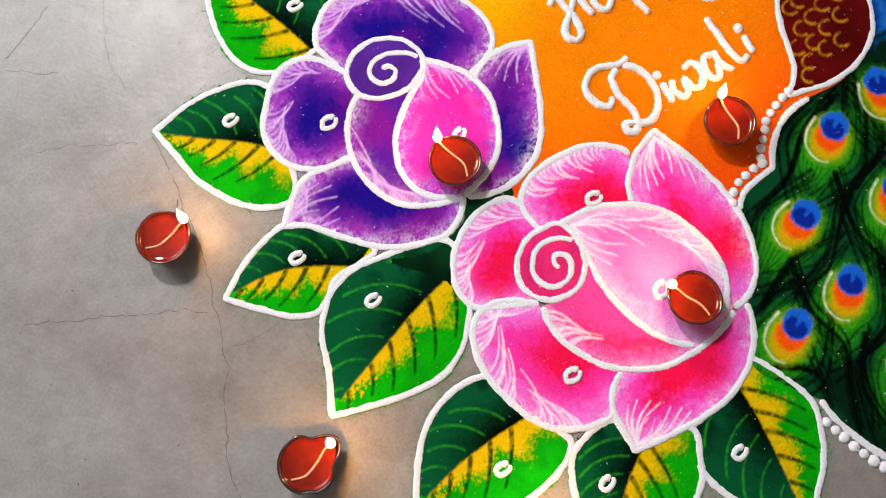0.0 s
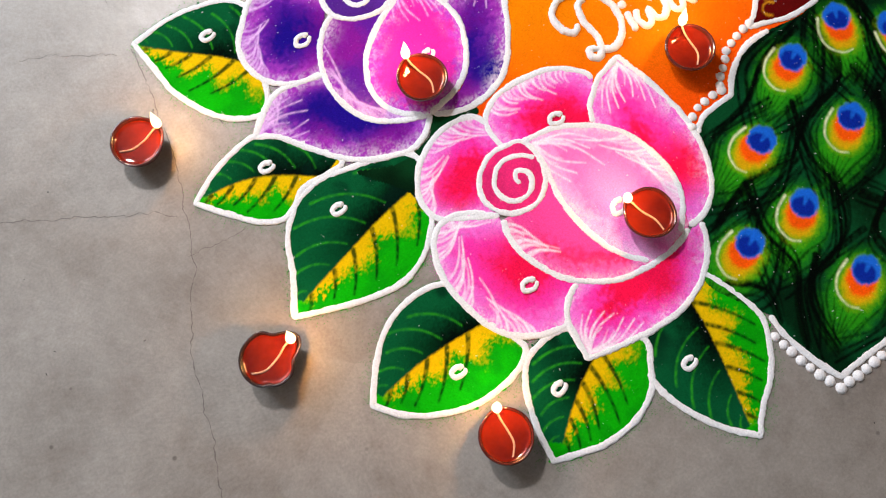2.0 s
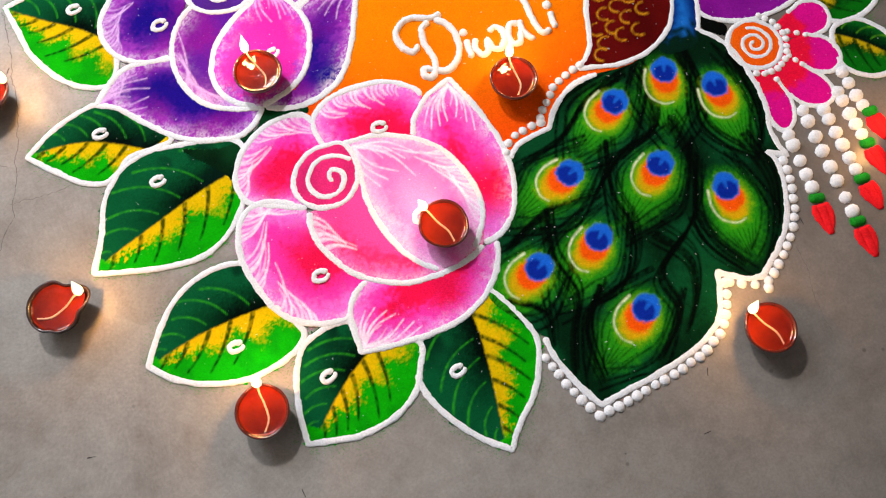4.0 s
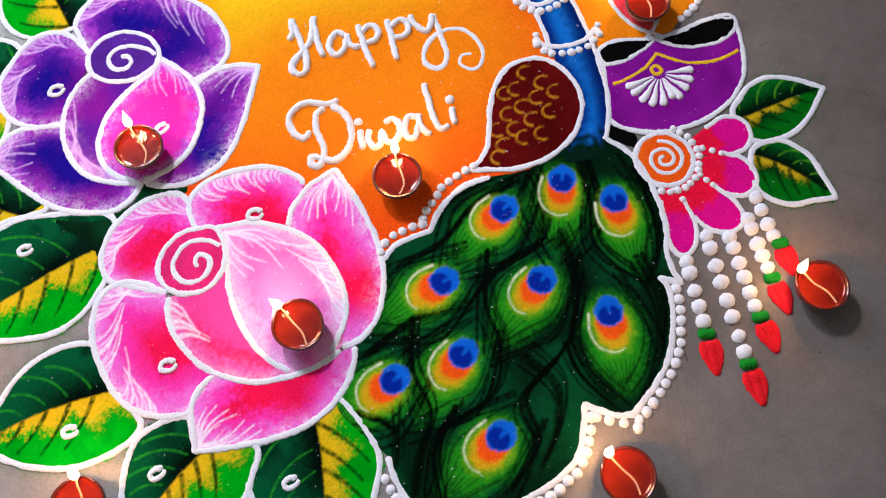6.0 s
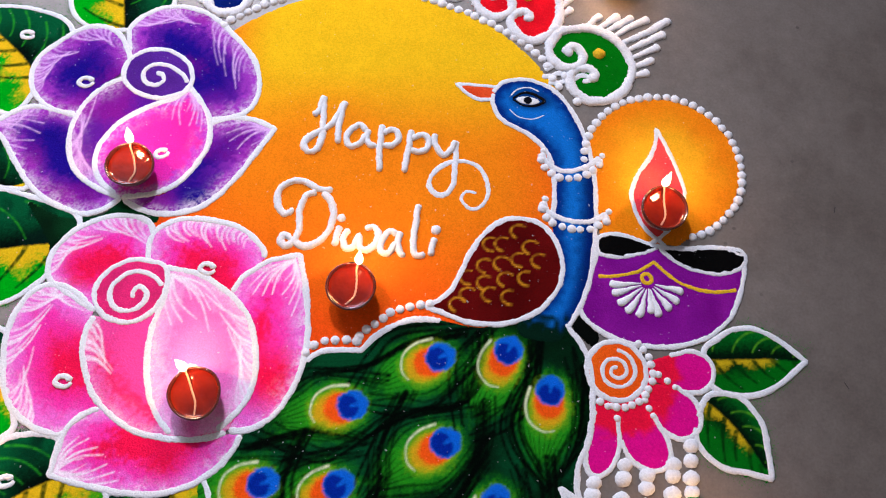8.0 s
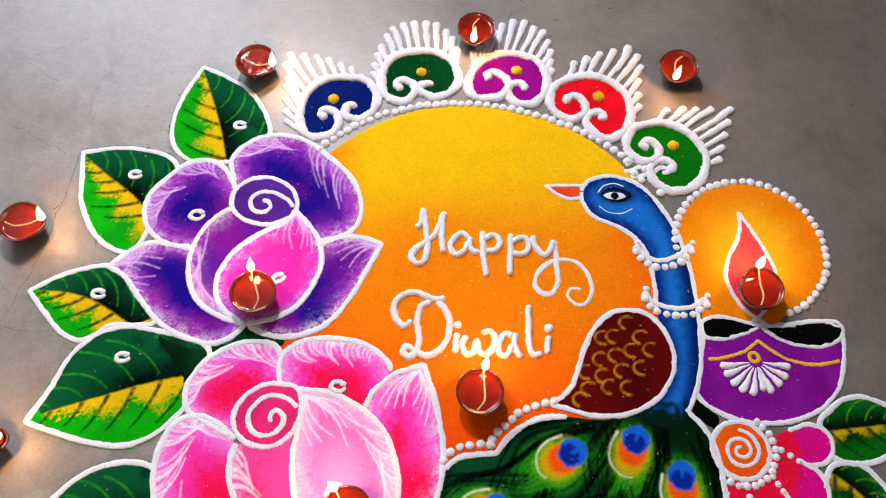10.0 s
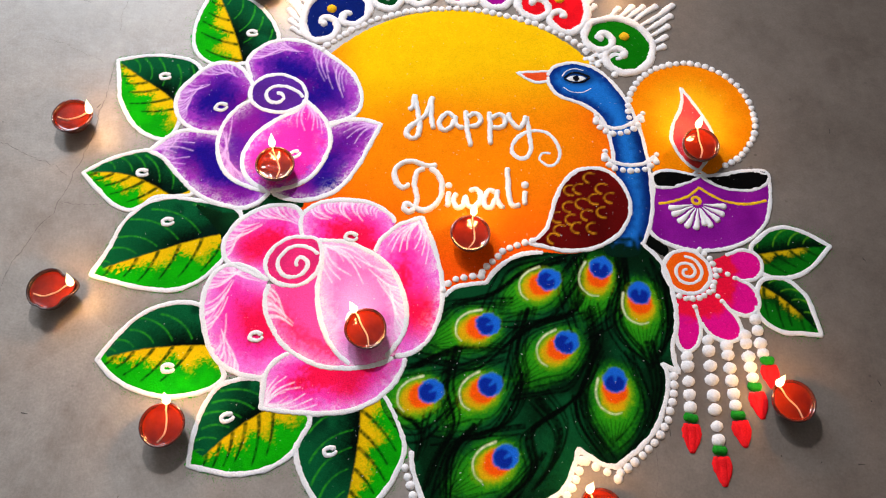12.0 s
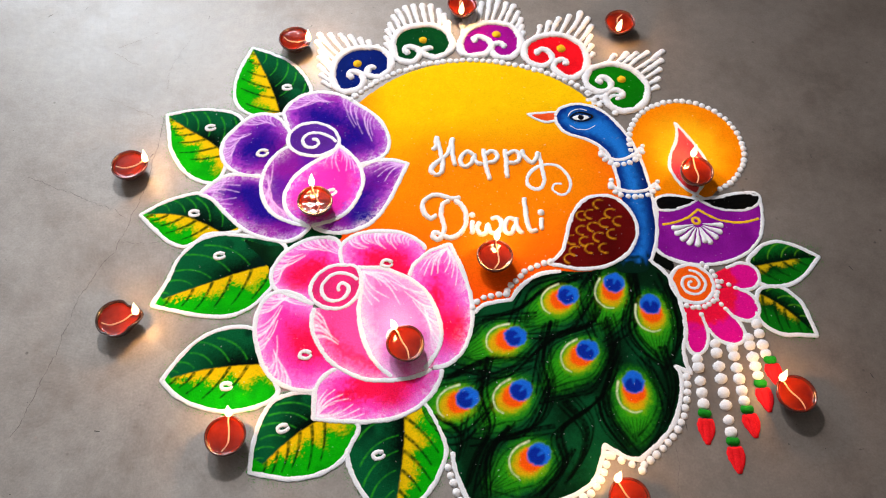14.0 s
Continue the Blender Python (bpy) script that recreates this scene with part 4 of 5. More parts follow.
powder("train", train_line, paint_train, bird, 1.6, 0.0017)
for pts, corner in (([(0.845, 0.127), (0.851, 0.120), (0.873, 0.093), (0.883, 0.062), (0.885, 0.021), (0.882, -0.019), (0.871, -0.052), (0.870, -0.078), (0.874, -0.095), (0.850, -0.080), (0.856, -0.099), (0.850, -0.128), (0.838, -0.158), (0.822, -0.184), (0.799, -0.206), (0.776, -0.222), (0.761, -0.233), (0.742, -0.230), (0.724, -0.218), (0.708, -0.206), (0.693, -0.243), (0.674, -0.267), (0.644, -0.282), (0.610, -0.291), (0.569, -0.297), (0.535, -0.300), (0.495, -0.304), (0.483, -0.281), (0.472, -0.253), (0.465, -0.224), (0.464, -0.201)], (8, 9, 16, 19, 26)),
                    ([(0.521, 0.036), (0.529, 0.047), (0.551, 0.056), (0.586, 0.059), (0.611, 0.088), (0.646, 0.107), (0.684, 0.111)], (3,))):
    ridge("train_outline", spline(pts, corners=corner), LINE, white, bird, base=0.001)

NECK = [(0.722, 0.462), (0.733, 0.480), (0.760, 0.491), (0.792, 0.487), (0.819, 0.471), (0.843, 0.438), (0.860, 0.403), (0.870, 0.367), (0.877, 0.323), (0.879, 0.277), (0.878, 0.232), (0.875, 0.195), (0.866, 0.159), (0.853, 0.127), (0.834, 0.100), (0.788, 0.103), (0.787, 0.128), (0.814, 0.150), (0.831, 0.197), (0.821, 0.261), (0.821, 0.310), (0.815, 0.353), (0.803, 0.380), (0.778, 0.401), (0.746, 0.415), (0.727, 0.435)]

eye = np.array([(0.773, 0.456)][0])


def paint_neck(x, y):
    rim = spline(NECK, closed=True)
    d, s = edge_distance(x, y, rim)
    n = lattice(x, y, 0.006, 5)
    c = mix(rgb("0a2c7c"), rgb("1c70cc"), smooth(0.004, 0.026, d + 0.008 * (n - 0.5)))
    c = mix(c, rgb("061c5c"), smooth(0.842, 0.880, x + 0.02 * (n - 0.5)) * 0.9)
    c = mix(c, rgb("061a50"), 0.8 * (1 - smooth(0.6, 1.3, np.hypot((x - eye[0] - 0.004) / 0.032, (y - eye[1] - 0.002) / 0.017))))
    return mix(rgb("052216"), c, smooth(0.115, 0.150, y + 0.03 * (n - 0.5)))


neck = powder("neck", spline(NECK, closed=True), paint_neck, bird, 2.0)
ridge("outline", spline([(0.722, 0.462), (0.733, 0.480), (0.760, 0.491), (0.792, 0.487), (0.819, 0.471), (0.843, 0.438), (0.860, 0.403), (0.870, 0.367), (0.877, 0.323), (0.879, 0.277), (0.878, 0.232), (0.875, 0.195), (0.866, 0.159), (0.850, 0.122)]), LINE * 0.9, white, neck, base=0.0014)
ridge("outline", spline([(0.722, 0.462), (0.723, 0.445), (0.732, 0.427), (0.748, 0.414), (0.778, 0.401), (0.803, 0.380), (0.815, 0.353), (0.821, 0.310), (0.819, 0.267)]), LINE * 0.9, white, neck, base=0.0014)
beak = powder("beak", spline([(0.670, 0.469), (0.697, 0.472), (0.726, 0.474), (0.722, 0.452), (0.700, 0.452), (0.684, 0.459)], closed=True, corners=(0,)), lambda x, y: mix(rgb("f05a28"), rgb("e8481c"), lattice(x, y, 0.01, 3)), bird, 1.9)
ridge("outline", spline([(0.727, 0.473), (0.697, 0.472), (0.667, 0.470), (0.684, 0.457), (0.701, 0.449), (0.722, 0.452)], corners=(2,)), 0.006, white, beak, base=0.0014)
for name, a, b, colour, lv in (("eye_white", 0.018, 0.0068, rgb("f0f0f0"), 2.6), ("pupil", 0.0062, 0.0062, rgb("101018"), 3.3)):
    t = np.linspace(0, 2 * math.pi, 28)[:-1]
    powder(name, np.c_[eye[0] + a * np.cos(t), eye[1] + b * np.sin(t) * np.abs(np.sin(t)) ** (0.4 if a > b else 0)], lambda x, y: np.tile(colour, (len(x), 1)), neck, lv, 0.0015)
ridge("eye_line", spline([eye + (-0.022, 0), eye + (-0.008, 0.012), eye + (0.010, 0.011), eye + (0.026, 0.002)]), 0.0056, black, neck, base=0.0022, taper=(0.6, 1))
ridge("eye_line", spline([eye + (-0.022, -0.001), eye + (-0.006, -0.009), eye + (0.010, -0.008), eye + (0.026, 0.002)]), 0.0046, black, neck, base=0.0022, taper=(0.6, 1))
ridge("eye_crease", spline([(0.747, 0.438), (0.762, 0.427), (0.782, 0.426), (0.799, 0.435)]), 0.0017, white, neck, base=0.0019, height=0.2)
ridge("eye_crease", spline([(0.748, 0.461), (0.757, 0.473), (0.774, 0.478), (0.789, 0.473)]), 0.0022, white, neck, base=0.0019, height=0.2)

WING = [(0.664, 0.128), (0.687, 0.146), (0.701, 0.174), (0.711, 0.204), (0.727, 0.236), (0.752, 0.261), (0.779, 0.268), (0.805, 0.262), (0.824, 0.243), (0.835, 0.216), (0.837, 0.190), (0.828, 0.165), (0.810, 0.141), (0.782, 0.123), (0.754, 0.115), (0.715, 0.114), (0.684, 0.122)]


def paint_wing(x, y):
    c = mix(rgb("650c0c"), rgb("4a0606"), lattice(x, y, 0.03, 3))
    scales = [(0.776, 0.248), (0.756, 0.227), (0.740, 0.225), (0.794, 0.227), (0.807, 0.209), (0.780, 0.207), (0.757, 0.199), (0.735, 0.193), (0.791, 0.182), (0.764, 0.177), (0.737, 0.169), (0.714, 0.174), (0.716, 0.150), (0.745, 0.154), (0.771, 0.153), (0.704, 0.135)]
    for i, (px, py) in enumerate(scales):
        a = np.radians(np.linspace(60, 260, 8) + (i % 3) * 14 - 10)
        arc = np.c_[px + 0.0120 * np.cos(a), py + 0.0100 * np.sin(a)]
        c = mix(c, rgb("d8921a"), 0.9 * brush(x, y, arc, 0.0018, 0.0034, 0.0012, i % 5, 0.6))
    return c


wing = powder("wing", spline(WING, closed=True, corners=(0,)), paint_wing, bird, 2.4, 0.0022)
ridge("outline", spline(WING, closed=True, corners=(0,)), LINE, white, wing, closed=True, base=0.0016)
for band in ([(0.798, 0.368), (0.809, 0.351), (0.827, 0.343), (0.849, 0.346), (0.869, 0.358), (0.882, 0.371)], [(0.805, 0.293), (0.815, 0.276), (0.835, 0.269), (0.860, 0.267), (0.880, 0.274), (0.894, 0.285)]):
    b = np.array(band)
    ridge("necklace", spline(b + (0, 0.006)), 0.008, white, neck, base=0.0018)
    bead_row(spline(b + (0, -0.006)), 0.0125, neck, 0.98, 0.0012)
    for q in (b[0], b[-1]):
        for dx, dy in ((0, 0), (0.003, 0.009)):
            bead(q[0] + dx, q[1] + dy, 0.0095, neck, 0.001)
crest = thing("crest", "curled plume of white powder above the peacock's head", "rangoli")
for pts in ([(0.791, 0.499), (0.812, 0.507), (0.838, 0.524), (0.858, 0.526)], [(0.801, 0.490), (0.828, 0.497), (0.851, 0.511), (0.862, 0.504), (0.851, 0.499)], [(0.795, 0.511), (0.811, 0.525), (0.829, 0.518)]):
    ridge("stroke", spline(pts), 0.009, white, crest, base=0.001)
for q in [(0.807, 0.498), (0.817, 0.486), (0.832, 0.494), (0.840, 0.479), (0.825, 0.506), (0.845, 0.464)]:
    bead(*q, 0.013, crest, 0.001)
border = thing("bead_border", "white powder beads along the outer edge of the feather train", "rangoli")
for pts in ([(0.455, -0.225), (0.459, -0.244), (0.465, -0.265), (0.471, -0.283), (0.479, -0.299), (0.487, -0.315)], [(0.500, -0.315), (0.536, -0.312), (0.569, -0.308), (0.610, -0.302), (0.647, -0.293), (0.677, -0.277), (0.696, -0.255), (0.710, -0.224)],
            [(0.717, -0.224), (0.731, -0.232), (0.746, -0.240), (0.760, -0.250)], [(0.766, -0.242), (0.784, -0.229), (0.806, -0.214), (0.830, -0.191), (0.848, -0.163), (0.860, -0.131), (0.866, -0.100)]):
    bead_row(spline(pts), 0.0135, border, 0.98)
border = thing("bead_border", "white powder beads between the orange disc and the train", "rangoli")
bead_row(spline([(0.518, 0.048), (0.533, 0.064), (0.554, 0.070), (0.580, 0.071)]), 0.0125, border, 0.98, 0.001)
bead_row(spline([(0.582, 0.077), (0.599, 0.096), (0.619, 0.115), (0.643, 0.125), (0.667, 0.131)]), 0.0125, border, 0.98, 0.001)


# ---- lettering ----
lettering = thing("lettering", "greeting poured in thick white powder on the orange disc", "lettering")
for name, strokes in (
        ("letter_H", ([(0.470, 0.390), (0.477, 0.400), (0.481, 0.422), (0.484, 0.397), (0.488, 0.360), (0.485, 0.340), (0.475, 0.332), (0.465, 0.341), (0.469, 0.354), (0.487, 0.369), (0.501, 0.385), (0.508, 0.406), (0.512, 0.420)], [(0.512, 0.420), (0.509, 0.390), (0.511, 0.350)])),
        ("letter_a", ([(0.550, 0.375), (0.538, 0.384), (0.526, 0.374), (0.523, 0.358), (0.531, 0.348), (0.542, 0.355), (0.549, 0.371)], [(0.550, 0.379), (0.552, 0.359), (0.559, 0.353), (0.565, 0.357)])),
        ("letter_p", ([(0.569, 0.389), (0.571, 0.352), (0.575, 0.314)], [(0.572, 0.373), (0.583, 0.383), (0.593, 0.377), (0.595, 0.365), (0.585, 0.356), (0.574, 0.357)])),
        ("letter_p", ([(0.611, 0.386), (0.611, 0.349), (0.609, 0.317)], [(0.613, 0.370), (0.626, 0.380), (0.637, 0.374), (0.638, 0.360), (0.627, 0.352), (0.614, 0.355)])),
        ("letter_y", ([(0.644, 0.384), (0.649, 0.364), (0.660, 0.352), (0.670, 0.361), (0.676, 0.377)],)),
        ("letter_D", ([(0.516, 0.280), (0.502, 0.276), (0.486, 0.282), (0.468, 0.286), (0.451, 0.279), (0.443, 0.263), (0.447, 0.245), (0.457, 0.235), (0.465, 0.239), (0.466, 0.245)], [(0.495, 0.273), (0.481, 0.264), (0.477, 0.244), (0.480, 0.219), (0.478, 0.200), (0.467, 0.189), (0.458, 0.195), (0.463, 0.205), (0.476, 0.197), (0.490, 0.191), (0.508, 0.199), (0.520, 0.219), (0.523, 0.241), (0.516, 0.261), (0.503, 0.273)])),
        ("letter_i", ([(0.533, 0.227), (0.532, 0.212), (0.530, 0.196)],)),
        ("letter_w", ([(0.546, 0.224), (0.541, 0.208), (0.546, 0.195), (0.556, 0.200), (0.561, 0.216), (0.564, 0.201), (0.574, 0.196), (0.585, 0.207), (0.586, 0.223), (0.578, 0.231), (0.568, 0.226)],)),
        ("letter_a", ([(0.613, 0.224), (0.602, 0.227), (0.592, 0.212), (0.595, 0.196), (0.605, 0.197), (0.612, 0.213)], [(0.615, 0.229), (0.615, 0.207), (0.621, 0.196), (0.626, 0.198)])),
        ("letter_l", ([(0.635, 0.272), (0.635, 0.238), (0.636, 0.204), (0.642, 0.197), (0.653, 0.200)],)),
        ("letter_i", ([(0.662, 0.226), (0.661, 0.211), (0.659, 0.198)],))):
    holder = tagged(new(name), "white powder letter")
    holder.parent = lettering
    for k, pts in enumerate(strokes):
        ridge("stroke", spline(pts), 0.0098, white, holder, base=0.0009, height=0.42)
    if name == "letter_i":
        x, y = pts[0]
        bead(x + 0.001, y + 0.011, 0.013, holder, 0.001, "dot")
    if name == "letter_y":
        ridge("tail", spline([(0.676, 0.377), (0.679, 0.342), (0.679, 0.308), (0.671, 0.292), (0.657, 0.290), (0.646, 0.302), (0.650, 0.321), (0.667, 0.339), (0.692, 0.346), (0.713, 0.338), (0.726, 0.317), (0.728, 0.295), (0.718, 0.277), (0.704, 0.275), (0.693, 0.287), (0.698, 0.299), (0.713, 0.299)]), 0.0062, white, holder, base=0.0009, taper=(1.5, 0.8))


# ---- five motifs above the disc ----
def motif(colour, name_colour, scroll, dot, roots, tips, count):
    """A kidney of powder inside a poured line that curls in at both ends, with a fan of fingers over it."""
    t = thing("fan_motif", "kidney-shaped motif of %s powder with white scrolls and fan strokes" % name_colour, "rangoli motif", "motifs round the disc")
    line = spline(scroll)
    spill(line[30:-30], lambda x, y: np.tile(colour, (len(x), 1)), t, 420, count + len(name_colour), 0.005)
    powder("fill", spline(scroll[4:-3], closed=True), lambda x, y: mix(colour, colour * 0.8, lattice(x, y, 0.02, 4)), t, 1.4, 0.0022, feather=0.004)
    ridge("scroll", line, 0.0135, white, t, base=0.0008, height=0.3, taper=(1.15, 1.1))
    b = bead(*dot, 0.019, t, 0.0012, "dot")
    b.data = gold_dot
    ridge("dot_ring", circle(*dot, 0.0052), 0.0046, gold, t, closed=True, base=0.004)
    foot, head = resample(spline(roots), 0.001), resample(spline(tips), 0.001)
    for k in range(count):
        f = k / (count - 1)
        p = foot[int(f * (len(foot) - 1))]
        q = head[int(f * (len(head) - 1))]
        q = p + (q - p) * random.uniform(0.9, 1.04)
        v = np.array((-(q - p)[1], (q - p)[0])) * random.uniform(-0.05, 0.05)
        ridge("fan_stroke", spline([p, (p + q) / 2 + v, q]), 0.0135, white, t, base=0.0004, taper=(0.55, 1.05), height=0.3, seed=k)


gold_dot = bead_meshes[0].copy()
gold_dot.materials.clear()
gold_dot.materials.append(gold)
motif(rgb("0a1f6e"), "navy blue",
      [(0.321, 0.582), (0.310, 0.592), (0.319, 0.599), (0.335, 0.595), (0.340, 0.578), (0.336, 0.559), (0.321, 0.549), (0.303, 0.546), (0.287, 0.556), (0.278, 0.577), (0.278, 0.606), (0.286, 0.634), (0.303, 0.654), (0.328, 0.664), (0.356, 0.665), (0.381, 0.658), (0.395, 0.641), (0.399, 0.619), (0.392, 0.598), (0.376, 0.585), (0.359, 0.585), (0.349, 0.593), (0.354, 0.610), (0.368, 0.608)],
      (0.329, 0.621), [(0.275, 0.560), (0.274, 0.585), (0.278, 0.621), (0.301, 0.658), (0.333, 0.670), (0.374, 0.663)], [(0.252, 0.581), (0.247, 0.616), (0.244, 0.693), (0.253, 0.718), (0.323, 0.703), (0.370, 0.675)], 13)
motif(rgb("04441c"), "dark green",
      [(0.440, 0.644), (0.428, 0.654), (0.440, 0.663), (0.456, 0.657), (0.459, 0.640), (0.450, 0.624), (0.433, 0.620), (0.414, 0.630), (0.405, 0.652), (0.405, 0.678), (0.415, 0.703), (0.436, 0.719), (0.464, 0.724), (0.493, 0.723), (0.514, 0.709), (0.528, 0.687), (0.529, 0.660), (0.516, 0.641), (0.495, 0.632), (0.475, 0.638), (0.464, 0.648), (0.475, 0.657), (0.490, 0.658)],
      (0.469, 0.681), [(0.400, 0.660), (0.406, 0.692), (0.439, 0.724), (0.480, 0.729), (0.507, 0.721), (0.526, 0.698)], [(0.386, 0.680), (0.394, 0.730), (0.421, 0.786), (0.473, 0.797), (0.509, 0.776), (0.527, 0.739)], 13)
motif(rgb("9c0f8c"), "purple",
      [(0.584, 0.670), (0.577, 0.681), (0.593, 0.684), (0.608, 0.675), (0.613, 0.658), (0.603, 0.640), (0.586, 0.633), (0.561, 0.633), (0.548, 0.648), (0.548, 0.670), (0.558, 0.694), (0.578, 0.715), (0.607, 0.725), (0.639, 0.723), (0.663, 0.710), (0.676, 0.683), (0.674, 0.652), (0.659, 0.630), (0.639, 0.623), (0.620, 0.629), (0.611, 0.647), (0.618, 0.662), (0.632, 0.664), (0.643, 0.651)],
      (0.627, 0.690), [(0.554, 0.692), (0.575, 0.722), (0.613, 0.732), (0.641, 0.730), (0.667, 0.710), (0.678, 0.677)], [(0.555, 0.731), (0.580, 0.766), (0.612, 0.795), (0.650, 0.797), (0.685, 0.766), (0.689, 0.701)], 13)
motif(rgb("f01422"), "red",
      [(0.713, 0.629), (0.707, 0.637), (0.720, 0.642), (0.734, 0.635), (0.738, 0.617), (0.729, 0.602), (0.708, 0.596), (0.688, 0.609), (0.680, 0.634), (0.688, 0.660), (0.710, 0.676), (0.744, 0.685), (0.777, 0.677), (0.800, 0.657), (0.811, 0.626), (0.806, 0.590), (0.787, 0.568), (0.766, 0.562), (0.747, 0.574), (0.736, 0.594), (0.748, 0.610), (0.762, 0.610), (0.766, 0.595)],
      (0.760, 0.643), [(0.715, 0.684), (0.746, 0.687), (0.782, 0.683), (0.801, 0.662), (0.811, 0.639), (0.814, 0.613)], [(0.726, 0.716), (0.765, 0.735), (0.825, 0.754), (0.839, 0.724), (0.834, 0.681), (0.829, 0.631)], 10)
motif(rgb("087408"), "bright green",
      [(0.835, 0.546), (0.824, 0.551), (0.835, 0.559), (0.848, 0.552), (0.850, 0.537), (0.838, 0.522), (0.818, 0.522), (0.802, 0.536), (0.800, 0.558), (0.811, 0.581), (0.832, 0.591), (0.863, 0.595), (0.891, 0.584), (0.914, 0.560), (0.924, 0.531), (0.915, 0.497), (0.892, 0.474), (0.863, 0.469), (0.841, 0.482), (0.832, 0.501), (0.838, 0.518), (0.858, 0.523), (0.869, 0.513), (0.862, 0.501)],
      (0.874, 0.552), [(0.851, 0.596), (0.879, 0.592), (0.906, 0.575), (0.918, 0.558), (0.923, 0.541), (0.924, 0.519)], [(0.877, 0.625), (0.913, 0.629), (0.978, 0.629), (0.976, 0.603), (0.966, 0.573), (0.952, 0.531)], 9)


# ---- the drawn lamp ----
lamp = thing("lamp_drawing", "rangoli of a purple oil lamp before a yellow disc", "rangoli")
LC = (0.972, 0.376)


def paint_halo(x, y):
    r = np.hypot(x - LC[0], y - LC[1])
    return mix(rgb("f7b414"), rgb("fb8a02"), smooth(0.03, 0.105, r + 0.02 * (lattice(x, y, 0.02, 3) - 0.5)))


powder("halo", np.r_[circle(*LC, 0.109, -64, 205), np.array([(0.882, 0.285), (0.886, 0.258), (0.911, 0.263), (0.949, 0.254), (0.995, 0.255)])], paint_halo, lamp, 1.1, 0.003)
bead_row(circle(*LC, 0.113, -68, 190), 0.0135, lamp, 0.98)
red_flame = powder("drawn_flame", spline([(0.963, 0.431), (0.979, 0.400), (0.994, 0.365), (1.002, 0.338), (0.997, 0.308), (0.982, 0.281), (0.965, 0.261), (0.945, 0.278), (0.932, 0.306), (0.928, 0.328), (0.936, 0.356), (0.952, 0.384), (0.960, 0.408)], closed=True, corners=(0, 6)),
                   lambda x, y: mix(rgb("f23a4a"), rgb("fb5a50"), lattice(x, y, 0.02, 4)), lamp, 1.6)
ridge("outline", spline([(0.978, 0.251), (0.965, 0.261), (0.945, 0.278), (0.932, 0.306), (0.928, 0.328), (0.936, 0.356), (0.952, 0.384), (0.960, 0.408), (0.962, 0.433), (0.979, 0.400), (0.994, 0.365), (1.002, 0.338), (0.997, 0.308), (0.982, 0.281), (0.965, 0.261), (0.949, 0.249)], corners=(8,)), 0.0065, white, red_flame, base=0.0012)
BOWL = [(0.883, 0.253), (0.881, 0.221), (0.872, 0.184), (0.862, 0.150), (0.876, 0.132), (0.901, 0.118), (0.934, 0.110), (0.970, 0.110), (1.004, 0.117), (1.037, 0.134), (1.064, 0.163), (1.079, 0.205), (1.086, 0.251), (1.049, 0.259), (1.003, 0.252), (0.966, 0.250), (0.932, 0.258), (0.905, 0.262)]
bowl = powder("bowl", spline(BOWL, closed=True, corners=(0, 3, 12)), lambda x, y: mix(rgb("7a0f86"), rgb("8e1a98"), lattice(x, y, 0.02, 4)), lamp, 1.7)
ridge("outline", spline(BOWL, closed=True, corners=(0, 3, 12)), 0.0075, white, bowl, closed=True, base=0.0011)
for pts, corner in (([(0.884, 0.235), (0.885, 0.253), (0.906, 0.261), (0.934, 0.257), (0.963, 0.248), (0.941, 0.237), (0.911, 0.229), (0.888, 0.230)], (4,)), ([(0.969, 0.248), (1.003, 0.250), (1.041, 0.257), (1.077, 0.259), (1.084, 0.250), (1.077, 0.233), (1.048, 0.221), (1.014, 0.223), (0.987, 0.234)], (0,))):
    hole = powder("opening", spline(pts, closed=True, corners=corner), lambda x, y: np.tile(rgb("080808"), (len(x), 1)), bowl, 2.2, 0.002)
    ridge("outline", spline(pts, closed=True, corners=corner), 0.0068, white, hole, closed=True, base=0.0014)
ridge("garland", spline([(0.885, 0.197), (0.911, 0.201), (0.941, 0.212), (0.960, 0.227), (0.976, 0.214), (1.002, 0.199), (1.039, 0.194), (1.073, 0.201)], corners=(3,)), 0.0062, gold, bowl, base=0.0012)
ridge("gold_ring", circle(*[(0.951, 0.202)][0], 0.0068), 0.006, gold, bowl, closed=True, base=0.0015)
hub = np.array([(0.953, 0.196)][0])
for q in [(0.901, 0.187), (0.905, 0.174), (0.914, 0.160), (0.926, 0.150), (0.942, 0.146), (0.958, 0.153), (0.969, 0.150), (0.984, 0.161), (0.995, 0.173), (1.001, 0.189)]:
    d = np.array(q) - hub
    a = hub + d * 0.16
    line = np.array([a + (np.array(q) - a) * f for f in np.linspace(0, 1, 14)])
    ridge("fan_petal", line, 0.0108, white, bowl, base=0.0014, taper=(0.12, 1.2), height=0.3)
corner_bed = thing("dark_bed", "wedge of black powder between the lamp and the train", "rangoli")
powder("bed", spline([(0.858, 0.143), (0.875, 0.131), (0.890, 0.116), (0.884, 0.100), (0.869, 0.108), (0.854, 0.124)], closed=True), lambda x, y: np.tile(rgb("070a08"), (len(x), 1)), corner_bed, 1.2)


# ---- the half flower with its bead tassels ----
rosette = thing("half_flower", "half flower of magenta powder round an orange spiral", "rangoli flower")
C0 = np.array([(0.914, 0.072)][0])


def paint_rosette(x, y):
    r = np.hypot(x - C0[0], y - C0[1])
    return mix(rgb("f0143c"), rgb("e0108c"), smooth(0.075, 0.088, r + 0.012 * (lattice(x, y, 0.008, 3) - 0.5)))


